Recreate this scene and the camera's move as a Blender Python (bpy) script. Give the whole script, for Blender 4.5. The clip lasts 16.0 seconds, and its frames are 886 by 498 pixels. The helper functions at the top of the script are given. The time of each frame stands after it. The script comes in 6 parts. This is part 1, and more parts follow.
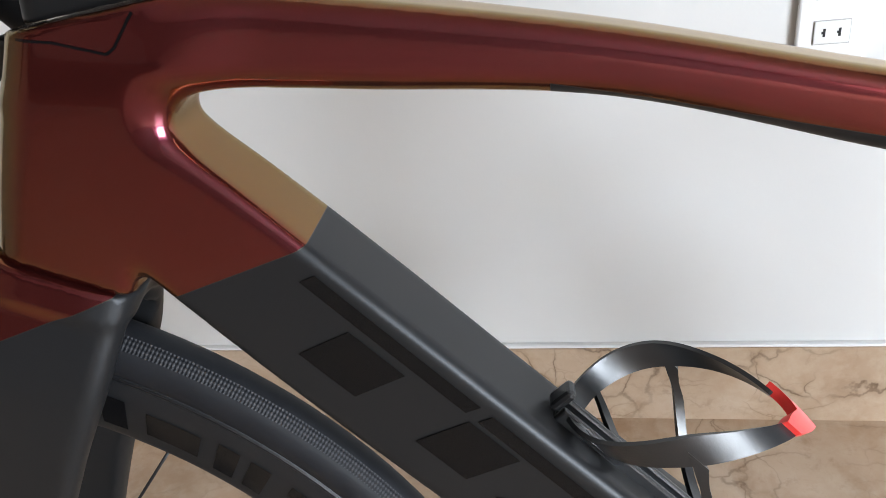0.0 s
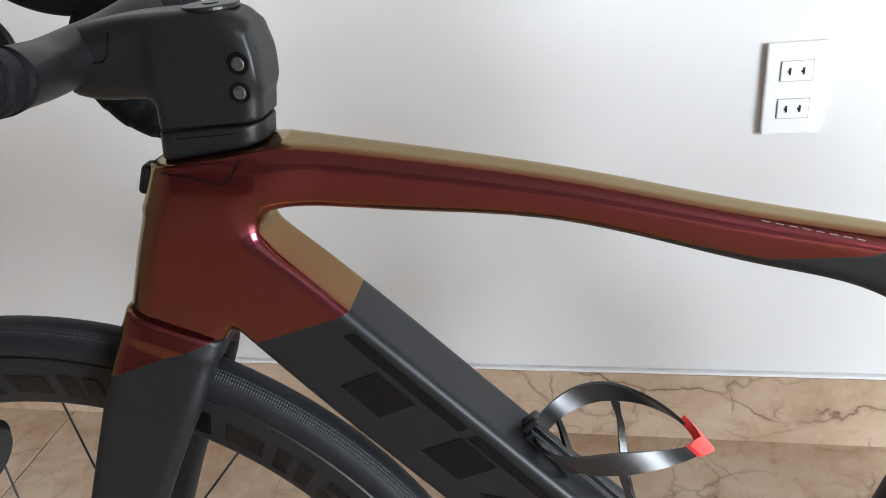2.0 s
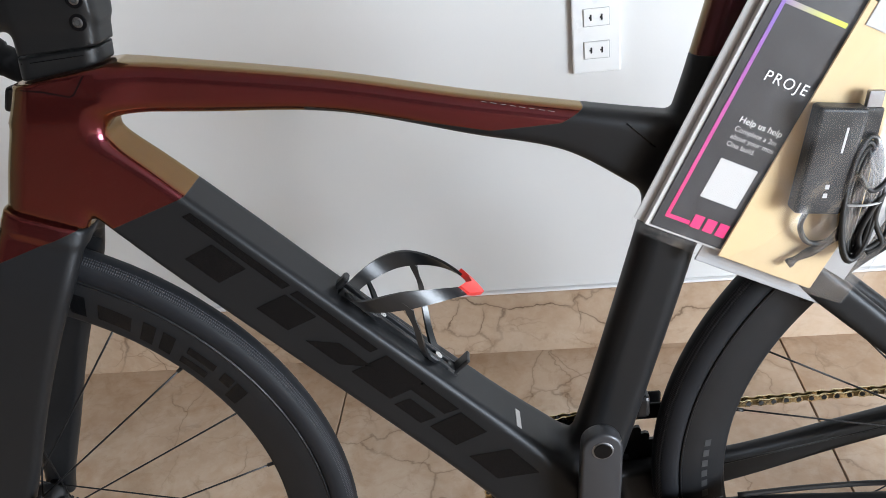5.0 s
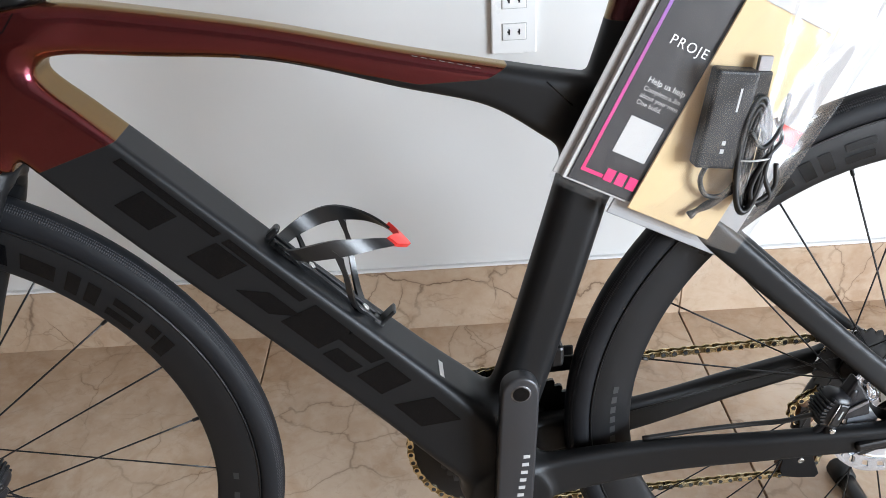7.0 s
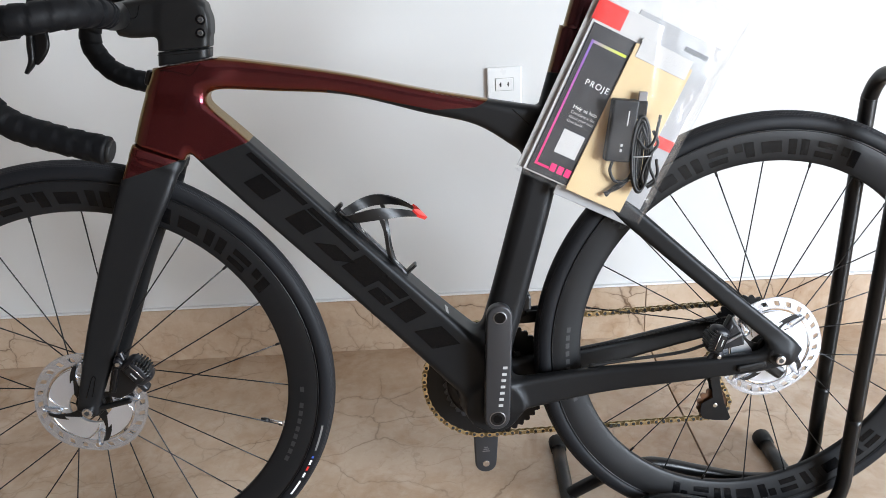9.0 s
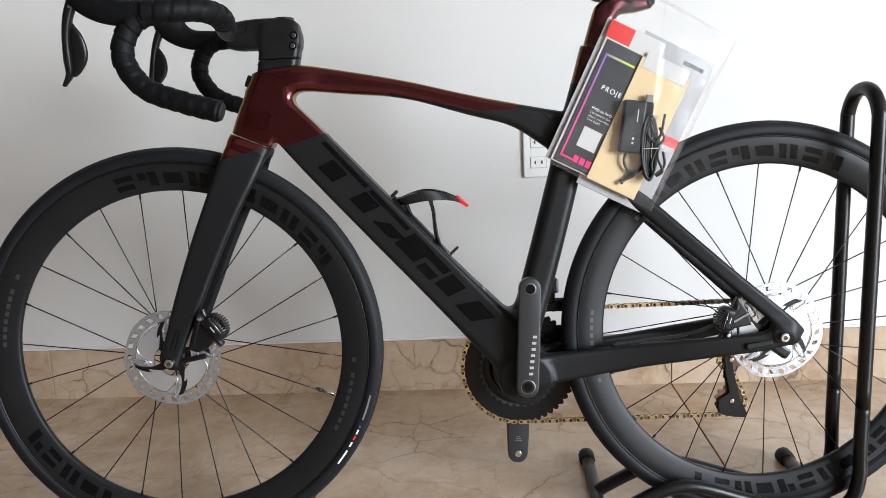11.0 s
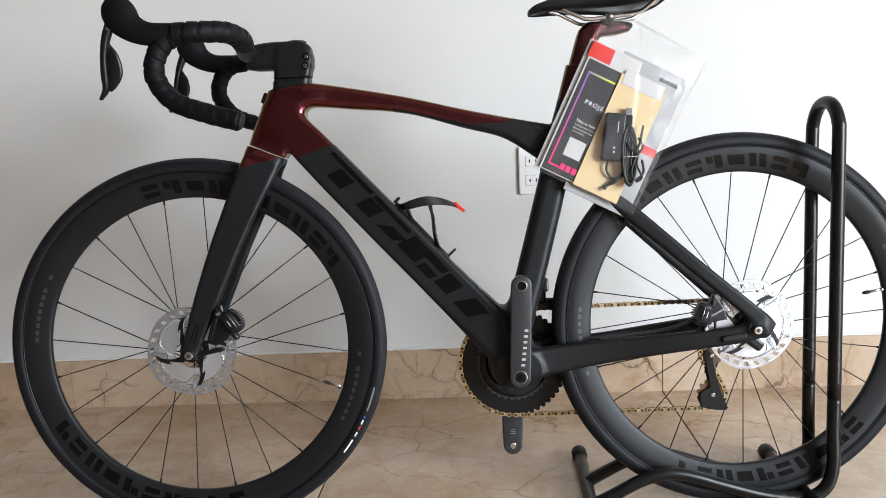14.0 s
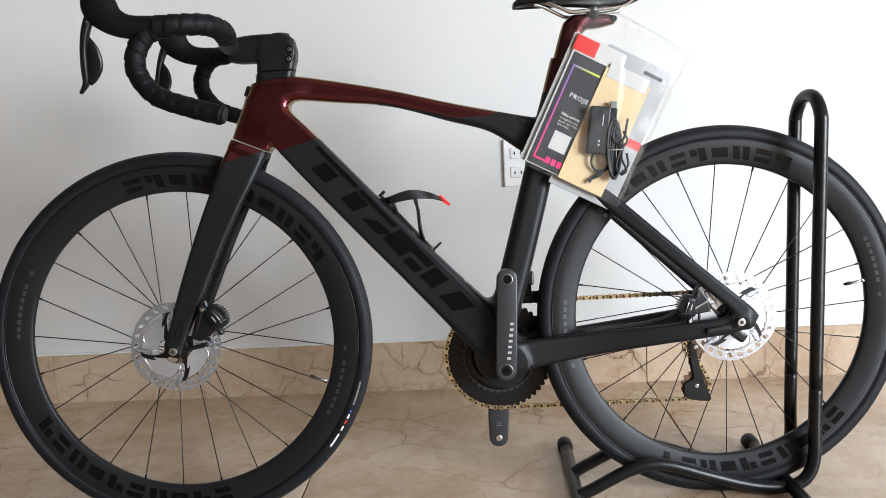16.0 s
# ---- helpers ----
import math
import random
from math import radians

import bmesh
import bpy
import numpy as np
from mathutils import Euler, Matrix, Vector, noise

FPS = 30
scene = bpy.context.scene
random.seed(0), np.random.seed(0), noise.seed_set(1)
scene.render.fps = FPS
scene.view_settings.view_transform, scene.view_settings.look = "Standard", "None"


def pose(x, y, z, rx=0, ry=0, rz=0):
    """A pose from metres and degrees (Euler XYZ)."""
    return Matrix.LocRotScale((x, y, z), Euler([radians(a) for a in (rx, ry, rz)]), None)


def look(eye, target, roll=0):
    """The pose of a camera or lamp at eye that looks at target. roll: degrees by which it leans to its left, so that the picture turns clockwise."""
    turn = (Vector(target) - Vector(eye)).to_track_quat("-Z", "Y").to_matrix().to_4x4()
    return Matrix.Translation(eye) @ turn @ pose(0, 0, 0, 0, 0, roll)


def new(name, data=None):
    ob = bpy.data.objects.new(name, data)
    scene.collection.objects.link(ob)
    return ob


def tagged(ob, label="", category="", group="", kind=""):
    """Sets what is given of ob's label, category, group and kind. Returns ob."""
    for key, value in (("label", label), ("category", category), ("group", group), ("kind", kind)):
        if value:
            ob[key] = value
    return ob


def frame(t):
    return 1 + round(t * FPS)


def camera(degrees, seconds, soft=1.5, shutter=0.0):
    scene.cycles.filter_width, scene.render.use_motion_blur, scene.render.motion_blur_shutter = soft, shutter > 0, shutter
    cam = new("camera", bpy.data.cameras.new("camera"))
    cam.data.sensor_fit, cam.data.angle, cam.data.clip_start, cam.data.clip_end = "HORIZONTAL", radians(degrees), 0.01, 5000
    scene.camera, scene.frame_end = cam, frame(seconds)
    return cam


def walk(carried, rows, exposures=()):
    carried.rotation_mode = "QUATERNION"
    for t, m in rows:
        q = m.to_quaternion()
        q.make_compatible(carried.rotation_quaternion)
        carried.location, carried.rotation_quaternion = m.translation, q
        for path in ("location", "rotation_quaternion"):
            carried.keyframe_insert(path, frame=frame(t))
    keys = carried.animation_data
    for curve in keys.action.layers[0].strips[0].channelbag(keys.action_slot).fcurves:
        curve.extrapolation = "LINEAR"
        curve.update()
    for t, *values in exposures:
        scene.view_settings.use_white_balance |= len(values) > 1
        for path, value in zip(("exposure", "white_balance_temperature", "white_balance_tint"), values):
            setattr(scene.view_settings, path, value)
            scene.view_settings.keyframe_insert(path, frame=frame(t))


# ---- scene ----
cam = camera(60.62, 16.0, soft=0.7)
ROWS = [
    (0, 0.3702, -0.2622, 0.8433, 4.992, -30.032, 7.156),
    (0.5, 0.3685, -0.2940, 0.8882, 5.049, -30.368, 7.006),
    (1, 0.3647, -0.3132, 0.9217, 6.884, -30.355, 7.125),
    (1.5, 0.3803, -0.3357, 0.9241, 7.814, -30.342, 7.294),
    (2, 0.4013, -0.3644, 0.9452, 6.941, -29.202, 6.494),
    (2.5, 0.4159, -0.3946, 0.9470, 5.858, -28.393, 6.407),
    (3, 0.4210, -0.4151, 0.9407, 5.251, -29.227, 6.341),
    (3.5, 0.4372, -0.4324, 0.9281, 4.611, -29.933, 6.540),
    (4, 0.4560, -0.4562, 0.9144, 3.595, -30.997, 6.842),
    (4.5, 0.4787, -0.4960, 0.9232, 2.374, -31.324, 7.091),
    (5, 0.5062, -0.5250, 0.9368, 0.146, -30.942, 6.962),
    (5.2, 0.5189, -0.5278, 0.9388, -1.072, -30.469, 7.081),
    (7.3, 0.4863, -0.5967, 0.9059, -5.469, -31.540, 2.881),
    (7.5, 0.4909, -0.6273, 0.8724, -5.302, -28.405, 3.081),
    (8, 0.5085, -0.7423, 0.8733, -3.495, -24.344, 3.346),
    (8.5, 0.4913, -0.8662, 0.9148, -2.343, -22.756, 3.468),
    (9, 0.4627, -0.9777, 0.9257, -4.213, -22.494, 3.055),
    (9.5, 0.4340, -1.0537, 0.9211, -3.795, -21.562, 2.956),
    (9.7, 0.4322, -1.0774, 0.8978, -3.326, -20.586, 3.088),
    (11.8, 0.4415, -1.2890, 0.6761, -0.243, -6.990, 2.097),
    (12, 0.4314, -1.3025, 0.6844, -0.217, -6.960, 2.027),
    (12.5, 0.4316, -1.3302, 0.6920, 0.046, -6.498, 2.284),
    (13, 0.4426, -1.3398, 0.6794, -0.498, -6.601, 2.493),
    (13.5, 0.4463, -1.3426, 0.6757, -0.664, -7.281, 2.589),
    (14, 0.4466, -1.3376, 0.6700, -0.563, -7.474, 2.756),
    (14.5, 0.4412, -1.3421, 0.6776, -0.825, -7.780, 2.940),
    (15, 0.4456, -1.3443, 0.6708, -0.818, -7.503, 3.077),
    (15.5, 0.4429, -1.3397, 0.6791, -1.363, -8.045, 3.044),
    (16, 0.4454, -1.3351, 0.6767, -1.754, -8.301, 2.855),
]
STOPS = [(0.0, 2.14), (1.0, 2.18), (1.5, 2.24), (2.5, 1.83), (3.5, 1.88), (4.5, 2.15), (5.0, 1.89), (7.5, 1.81), (8.5, 1.72), (9.5, 1.78), (12.0, 1.56), (14.0, 1.62), (16.0, 1.67)]
EXPOSURES = [(t, e, 6400 if t < 4 else 6320 if t < 9 else 6400 if t < 10 else 6530, 12 if t < 10 else 11.5) for t, e in STOPS]
walk(cam, [(t, pose(x, y, z, 90 + pitch, roll, yaw)) for t, x, y, z, yaw, pitch, roll in ROWS], EXPOSURES)

# ---- world and lights ----
ROOM_TURN = -3.67          # the room stands a little askew to the bicycle
ROOM = pose(0, 0.664, -0.004, 0, 0, ROOM_TURN)   # local x along the wall, local y away behind it
FALL = Matrix.Translation((0, -0.664, 0)) @ pose(0, 0, 0, 1.4, 0, 0) @ Matrix.Translation((0, 0.664, 0))   # the floor falls a little away from the wall

world = bpy.data.worlds.new("sky")
scene.world = world
world.use_nodes = True
wn = world.node_tree.nodes
sky = wn.new("ShaderNodeTexSky")
sky.sky_type, sky.sun_disc = "NISHITA", False
sky.sun_elevation, sky.sun_rotation = radians(31), radians(70)
world.node_tree.links.new(sky.outputs[0], wn["Background"].inputs[0])
wn["Background"].inputs[1].default_value = 0.12

sun = new("sun", bpy.data.lights.new("sun", "SUN"))
sun.data.energy, sun.data.angle, sun.data.color = 3.2, radians(0.5), (1, 0.97, 0.93)
sun.matrix_world = look((6.0, 0.0, 2.8), (1.6, -1.55, 0))


def window_light(name, x, y, z, w, h, watts, turn, colour=(0.825, 0.92, 1.0)):
    lamp = new(name, bpy.data.lights.new(name, "AREA"))
    lamp.data.shape, lamp.data.size, lamp.data.size_y = "RECTANGLE", w, h
    lamp.data.energy, lamp.data.color = watts, colour
    lamp.matrix_world = ROOM @ pose(x, y, z, 68, 0, turn)      # the sky's light falls in at a slant
    return lamp


# daylight in the window of the side wall
window_light("window_daylight", 4.33, -3.75, 1.09, 2.6, 2.0, 180, 90)

# ---- materials ----


class Nodes:
    """A short way to write node trees."""

    def __init__(self, name):
        self.mat = bpy.data.materials.new(name)
        self.mat.use_nodes = True
        self.t = self.mat.node_tree
        self.bsdf = self.t.nodes["Principled BSDF"]
        self.co = self.add("ShaderNodeTexCoord").outputs["Object"]

    def add(self, kind, operation="", feature="", clamp=False, colour=False, blend_type=""):
        n = self.t.nodes.new(kind)
        if operation:
            n.operation = operation
        if feature:
            n.feature = feature
        if clamp:
            n.use_clamp = True
        if colour:
            n.data_type, n.blend_type = "RGBA", blend_type
        return n

    def put(self, value, socket):
        if hasattr(value, "is_output"):
            self.t.links.new(value, socket)
        else:
            socket.default_value = value

    def math(self, op, a, b=0.0, c=0.0, clamp=False):
        n = self.add("ShaderNodeMath", operation=op, clamp=clamp)
        for v, s in zip((a, b, c), n.inputs):
            self.put(v, s)
        return n.outputs[0]

    def noise(self, scale, detail=4, rough=0.55, co=None, distortion=0.0):
        n = self.add("ShaderNodeTexNoise")
        self.put(co or self.co, n.inputs["Vector"])
        n.inputs["Scale"].default_value, n.inputs["Detail"].default_value = scale, detail
        n.inputs["Roughness"].default_value, n.inputs["Distortion"].default_value = rough, distortion
        return n.outputs["Fac"]

    def ramp(self, fac, *stops):
        n = self.add("ShaderNodeValToRGB")
        self.put(fac, n.inputs[0])
        e = n.color_ramp.elements
        while len(e) < len(stops):
            e.new(0.5)
        for el, (p, c) in zip(e, stops):
            el.position = p
            el.color = (*c, 1) if len(c) == 3 else c
        return n.outputs[0]

    def mix(self, fac, a, b, blend="MIX"):
        n = self.add("ShaderNodeMix", colour=True, blend_type=blend)
        self.put(fac, n.inputs[0])
        for v, s in ((a, n.inputs[6]), (b, n.inputs[7])):
            self.put((*v, 1) if isinstance(v, tuple) and len(v) == 3 else v, s)
        return n.outputs[2]

    def bump(self, height, strength=0.2, distance=0.001):
        n = self.add("ShaderNodeBump")
        self.put(height, n.inputs["Height"])
        n.inputs["Strength"].default_value, n.inputs["Distance"].default_value = strength, distance
        self.t.links.new(n.outputs[0], self.bsdf.inputs["Normal"])

    def set(self, **values):
        names = dict(color="Base Color", rough="Roughness", metal="Metallic", ior="IOR", coat="Coat Weight",
                     coat_rough="Coat Roughness", tint="Specular Tint", spec="Specular IOR Level", film="Thin Film Thickness",
                     film_ior="Thin Film IOR", aniso="Anisotropic", sheen="Sheen Weight", alpha="Alpha", emit="Emission Strength", trans="Transmission Weight")
        for k, v in values.items():
            s = self.bsdf.inputs[names[k]]
            self.put((*v, 1) if isinstance(v, tuple) and len(v) == 3 else v, s)
        return self


def plain(name, color, rough=0.5, metal=0.0, vary=0.12, grain=650, bump=0.1, smudge=14, **more):
    """A surface with grain and a little uneven wear."""
    n = Nodes(name)
    a, b = n.noise(grain, 3), n.noise(smudge, 5)
    dark, light = tuple(c * (1 - vary) for c in color), tuple(min(1, c * (1 + vary)) for c in color)
    n.set(color=n.mix(b, dark, light), metal=metal, **more)
    n.set(rough=n.math("MULTIPLY_ADD", b, 0.25 * rough, rough * 0.87))
    if bump:
        n.bump(a, bump, 0.0006)
    return n.mat


def halfplane(n, p, q):
    """1 on the left of the way from p to q in the xz plane, 0 on its right, with a crisp border."""
    sep = n.add("ShaderNodeSeparateXYZ")
    n.put(n.co, sep.inputs[0])
    dx, dz = q[0] - p[0], q[1] - p[1]
    k = 1 / math.hypot(dx, dz)
    nx, nz = -dz * k, dx * k
    d = n.math("MULTIPLY_ADD", sep.outputs[0], nx, -(nx * p[0] + nz * p[1]))
    d = n.math("MULTIPLY_ADD", sep.outputs[2], nz, d)
    return n.math("MULTIPLY_ADD", d, 1400.0, 0.5, clamp=True)


GREY = (0.0076, 0.0077, 0.0082)


def frame_paint(name, red):
    """Matt slate paint with a colour-shifting red metallic lacquer where red(n) says so."""
    n = Nodes(name)
    m = red(n)
    flake, cloud = n.noise(900, 2), n.noise(9, 4)
    slate = n.mix(cloud, tuple(c * 0.9 for c in GREY), tuple(c * 1.12 for c in GREY))
    lacquer = n.mix(flake, (0.014, 0.0024, 0.0022), (0.022, 0.0040, 0.0034))
    col = n.mix(m, slate, lacquer)
    n.set(color=col, ior=n.math("MULTIPLY_ADD", m, 0.56, 1.33), film=n.math("MULTIPLY", n.math("GREATER_THAN", m, 0.2), 423.0), film_ior=1.60,
          tint=n.mix(m, (0.95, 0.97, 1.0), (1.0, 0.60, 0.30)))
    n.set(rough=n.math("MULTIPLY_ADD", m, -0.25, n.math("MULTIPLY_ADD", cloud, 0.08, 0.40)))
    n.set(coat=n.math("MULTIPLY", m, 0.4), coat_rough=0.03)
    n.bump(flake, 0.008, 0.0003)
    return n.mat


def red_on_frame(n):
    low = halfplane(n, (0.190, 0.6645), (0.276, 0.6915))            # over the down tube
    low = n.math("MAXIMUM", low, halfplane(n, (0.0, 0.712), (1.0, 0.712)))
    under = halfplane(n, (0.378, 0.7470), (0.547, 0.7035))          # over the dark keel of the top tube
    back = halfplane(n, (0.553, 0.7050), (0.594, 0.7235))          # ahead of the slanted end
    ahead = halfplane(n, (0.375, 0.9), (0.375, 0.5))
    ahead = n.math("SUBTRACT", 1.0, ahead)                         # 1 where x < 0.375
    tube = n.math("MULTIPLY", n.math("MAXIMUM", under, ahead), n.math("MAXIMUM", back, n.math("SUBTRACT", 1.0, halfplane(n, (0.553, 0.9), (0.553, 0.5)))))
    tube = n.math("MULTIPLY", tube, n.math("SUBTRACT", 1.0, halfplane(n, (0.63, 0.9), (0.63, 0.5))))
    mast = halfplane(n, (0.60, 0.750), (0.80, 0.750))
    behind = halfplane(n, (0.63, 0.9), (0.63, 0.5))
    return n.math("MAXIMUM", n.math("MULTIPLY", n.math("MULTIPLY", low, tube), 1.0), n.math("MULTIPLY", n.math("MULTIPLY", mast, behind), 0.80))


def red_on_fork(n):
    return halfplane(n, (0.09, 0.650), (0.18, 0.672))


M_FRAME = frame_paint("slate_and_shifting_red_paint", red_on_frame)
M_FORK = frame_paint("fork_paint", red_on_fork)
M_STEM = plain("satin_black_alloy", (0.0066, 0.0066, 0.0068), 0.42, vary=0.1, bump=0.06, spec=0.28)
M_DECAL = plain("gloss_black_decal", (0.0030, 0.0030, 0.0034), 0.22, bump=0.0, spec=0.18)
M_RUBBER = plain("black_rubber", (0.0034, 0.0036, 0.0044), 0.60, spec=0.16, bump=0.25, grain=900)
M_CARBON = plain("matt_carbon_rim", (0.0085, 0.0086, 0.0094), 0.44, spec=0.24, bump=0.06, vary=0.2)
M_SPOKE = plain("black_spoke_steel", (0.012, 0.012, 0.013), 0.35, metal=0.4, bump=0)
M_BLACK = plain("black_plastic", (0.0045, 0.0045, 0.005), 0.34, bump=0.08, spec=0.35)
M_HOSE = plain("black_hose", (0.010, 0.010, 0.010), 0.5, bump=0.05)
M_STEEL = plain("bright_steel", (0.62, 0.62, 0.62), 0.25, metal=1.0, bump=0.05)
M_ALLOY = plain("dark_anodised_crank", (0.042, 0.043, 0.047), 0.34, metal=0.4, bump=0.05)
M_GOLD = plain("gold_chain_plating", (0.74, 0.62, 0.38), 0.24, metal=1.0, vary=0.25, bump=0.1)
M_ORANGE = plain("brown_pulley", (0.12, 0.055, 0.025), 0.45, bump=0.05)
M_RED = plain("glossy_red_plastic", (0.62, 0.03, 0.025), 0.3, vary=0.06, bump=0.05)
M_WHITEINK = plain("white_ink", (0.75, 0.75, 0.74), 0.5, vary=0.05, bump=0)
M_PALEINK = plain("pale_grey_ink", (0.42, 0.42, 0.42), 0.5, vary=0.05, bump=0)
M_GREYINK = plain("grey_ink", (0.16, 0.155, 0.15), 0.5, vary=0.05, bump=0)
M_RIMINK = plain("dull_grey_ink", (0.026, 0.026, 0.027), 0.5, vary=0.05, bump=0)
M_SADDLE = plain("black_saddle_leather", (0.007, 0.007, 0.0075), 0.40, spec=0.4, vary=0.15, bump=0.3, grain=300)
M_STAND = plain("black_powder_coat", (0.0045, 0.0045, 0.005), 0.34, spec=0.36, vary=0.2, bump=0.2, grain=260)
M_CAP = plain("black_rubber_cap", (0.010, 0.010, 0.010), 0.6, spec=0.3, bump=0.2)


def tyre_material():
    n = Nodes("tyre_rubber")
    sep = n.add("ShaderNodeSeparateXYZ")
    n.put(n.co, sep.inputs[0])
    ang = n.math("ARCTAN2", sep.outputs[2], sep.outputs[0])
    a = n.math("SINE", n.math("MULTIPLY_ADD", ang, 520.0, n.math("MULTIPLY", sep.outputs[1], 1500.0)))
    b = n.math("SINE", n.math("MULTIPLY_ADD", ang, 520.0, n.math("MULTIPLY", sep.outputs[1], -1500.0)))
    side = n.math("ABSOLUTE", sep.outputs[1])
    band = n.math("MULTIPLY", n.math("GREATER_THAN", side, 0.0062), n.math("LESS_THAN", side, 0.0122))
    cut = n.math("MULTIPLY", band, n.math("MULTIPLY", a, b))
    dust = n.noise(40, 5)
    worn = n.mix(dust, (0.0046, 0.0049, 0.0062), (0.0085, 0.0090, 0.0110))
    n.set(color=n.mix(n.math("MULTIPLY", n.math("GREATER_THAN", cut, 0.12), 0.8), worn, (0.030, 0.030, 0.033)), rough=n.math("MULTIPLY_ADD", dust, 0.2, 0.48), spec=0.22)
    n.bump(n.math("ADD", cut, n.math("MULTIPLY", n.noise(500, 2), 0.2)), 0.5, 0.0006)
    return n.mat


def rotor_material(name, tone, rough):
    n = Nodes(name)
    sep = n.add("ShaderNodeSeparateXYZ")
    n.put(n.co, sep.inputs[0])
    r = n.math("POWER", n.math("ADD", n.math("POWER", sep.outputs[0], 2.0), n.math("POWER", sep.outputs[2], 2.0)), 0.5)
    rings = n.add("ShaderNodeTexNoise")
    rings.noise_dimensions = "1D"
    n.put(n.math("MULTIPLY", r, 2500.0), rings.inputs["W"])
    n.set(color=n.mix(rings.outputs["Fac"], tuple(0.84 * v for v in tone), tone), metal=0.85, rough=rough)
    n.bump(rings.outputs["Fac"], 0.15, 0.0003)
    return n.mat


def marble(name, rough, offset, bold):
    """Beige stone with brown cracks and cloudy patches, different on every slab."""
    n = Nodes(name)
    geo = n.add("ShaderNodeNewGeometry").outputs["Position"]
    rnd = n.add("ShaderNodeObjectInfo").outputs["Random"]
    shift = n.add("ShaderNodeCombineXYZ")
    n.put(n.math("MULTIPLY", rnd, 37.0), shift.inputs[0])
    n.put(n.math("MULTIPLY_ADD", rnd, 91.0, offset), shift.inputs[1])
    add = n.add("ShaderNodeVectorMath", operation="ADD")
    n.put(geo, add.inputs[0]), n.put(shift.outputs[0], add.inputs[1])
    co = add.outputs[0]
    warp = n.add("ShaderNodeTexNoise")
    n.put(co, warp.inputs["Vector"])
    warp.inputs["Scale"].default_value, warp.inputs["Detail"].default_value = 5.0, 6
    sc = n.add("ShaderNodeVectorMath", operation="SCALE")
    n.put(warp.outputs["Color"], sc.inputs[0])
    sc.inputs["Scale"].default_value = 0.13
    ad2 = n.add("ShaderNodeVectorMath", operation="ADD")
    jag = n.add("ShaderNodeTexNoise")
    n.put(co, jag.inputs["Vector"])
    jag.inputs["Scale"].default_value, jag.inputs["Detail"].default_value = 24.0, 4
    sj = n.add("ShaderNodeVectorMath", operation="MULTIPLY_ADD")
    n.put(jag.outputs["Color"], sj.inputs[0]), n.put(sc.outputs[0], sj.inputs[2])
    sj.inputs[1].default_value = (0.030, 0.030, 0.030)
    n.put(co, ad2.inputs[0]), n.put(sj.outputs[0], ad2.inputs[1])
    stretch = n.add("ShaderNodeMapping")
    stretch.inputs["Rotation"].default_value = (0.4, 0.3, 0.7)
    stretch.inputs["Scale"].default_value = (1.0, 2.4, 2.0)
    n.put(ad2.outputs[0], stretch.inputs[0])

    turned = n.add("ShaderNodeMapping")
    turned.inputs["Rotation"].default_value = (0.9, -0.5, -0.8)
    turned.inputs["Scale"].default_value = (2.6, 1.0, 1.5)
    n.put(ad2.outputs[0], turned.inputs[0])

    def cracks(scale, width, way):
        v = n.add("ShaderNodeTexVoronoi", feature="DISTANCE_TO_EDGE")
        n.put(way.outputs[0], v.inputs["Vector"])
        v.inputs["Scale"].default_value = scale
        return n.ramp(v.outputs["Distance"], (0.0, (1, 1, 1)), (width, (0.75, 0.75, 0.75)), (width * 2.2, (0.16, 0.16, 0.16)), (width * 7, (0, 0, 0)))

    cloud = n.noise(3.2, 6, 0.6, co)
    patch = n.noise(9.0, 5, 0.6, co, 1.2)
    grain = n.noise(46.0, 5, 0.65, co)
    base = n.ramp(cloud, (0.28, (0.36, 0.236, 0.150)), (0.48, (0.49, 0.360, 0.252)), (0.70, (0.61, 0.49, 0.38)))
    base = n.mix(n.math("MULTIPLY", n.ramp(patch, (0.5, (0, 0, 0)), (0.72, (1, 1, 1))), 0.50), base, (0.35, 0.205, 0.105))
    base = n.mix(n.math("MULTIPLY", n.ramp(grain, (0.45, (0, 0, 0)), (0.75, (1, 1, 1))), 0.30), base, (0.62, 0.53, 0.42))
    base = n.mix(n.math("MULTIPLY", n.ramp(n.noise(30.0, 6, 0.7, co, 0.8), (0.55, (0, 0, 0)), (0.74, (1, 1, 1))), 0.35), base, (0.26, 0.15, 0.075))

    def some(scale, lo, hi):
        return n.ramp(n.noise(scale, 3, 0.5, co), (lo, (0, 0, 0)), (hi, (1, 1, 1)))

    big = n.math("MULTIPLY", cracks(2.6, 0.0050, stretch), some(4.1, 0.47, 0.60))
    cross = n.math("MULTIPLY", cracks(3.0, 0.0050, turned), some(5.3, 0.49, 0.61))
    fine = n.math("MULTIPLY", cracks(7.5, 0.0090, stretch), some(6.0, 0.50, 0.62))
    base = n.mix(n.math("MULTIPLY", big, 0.90 * bold), base, (0.085, 0.040, 0.016))
    base = n.mix(n.math("MULTIPLY", cross, 0.80 * bold), base, (0.11, 0.055, 0.022))
    base = n.mix(n.math("MULTIPLY", fine, 0.45 * bold), base, (0.17, 0.09, 0.04))
    n.set(color=base, rough=n.math("MULTIPLY_ADD", cloud, 0.1, rough), spec=0.5)
    n.bump(n.noise(60, 3, 0.5, co), 0.02, 0.0006)
    return n.mat


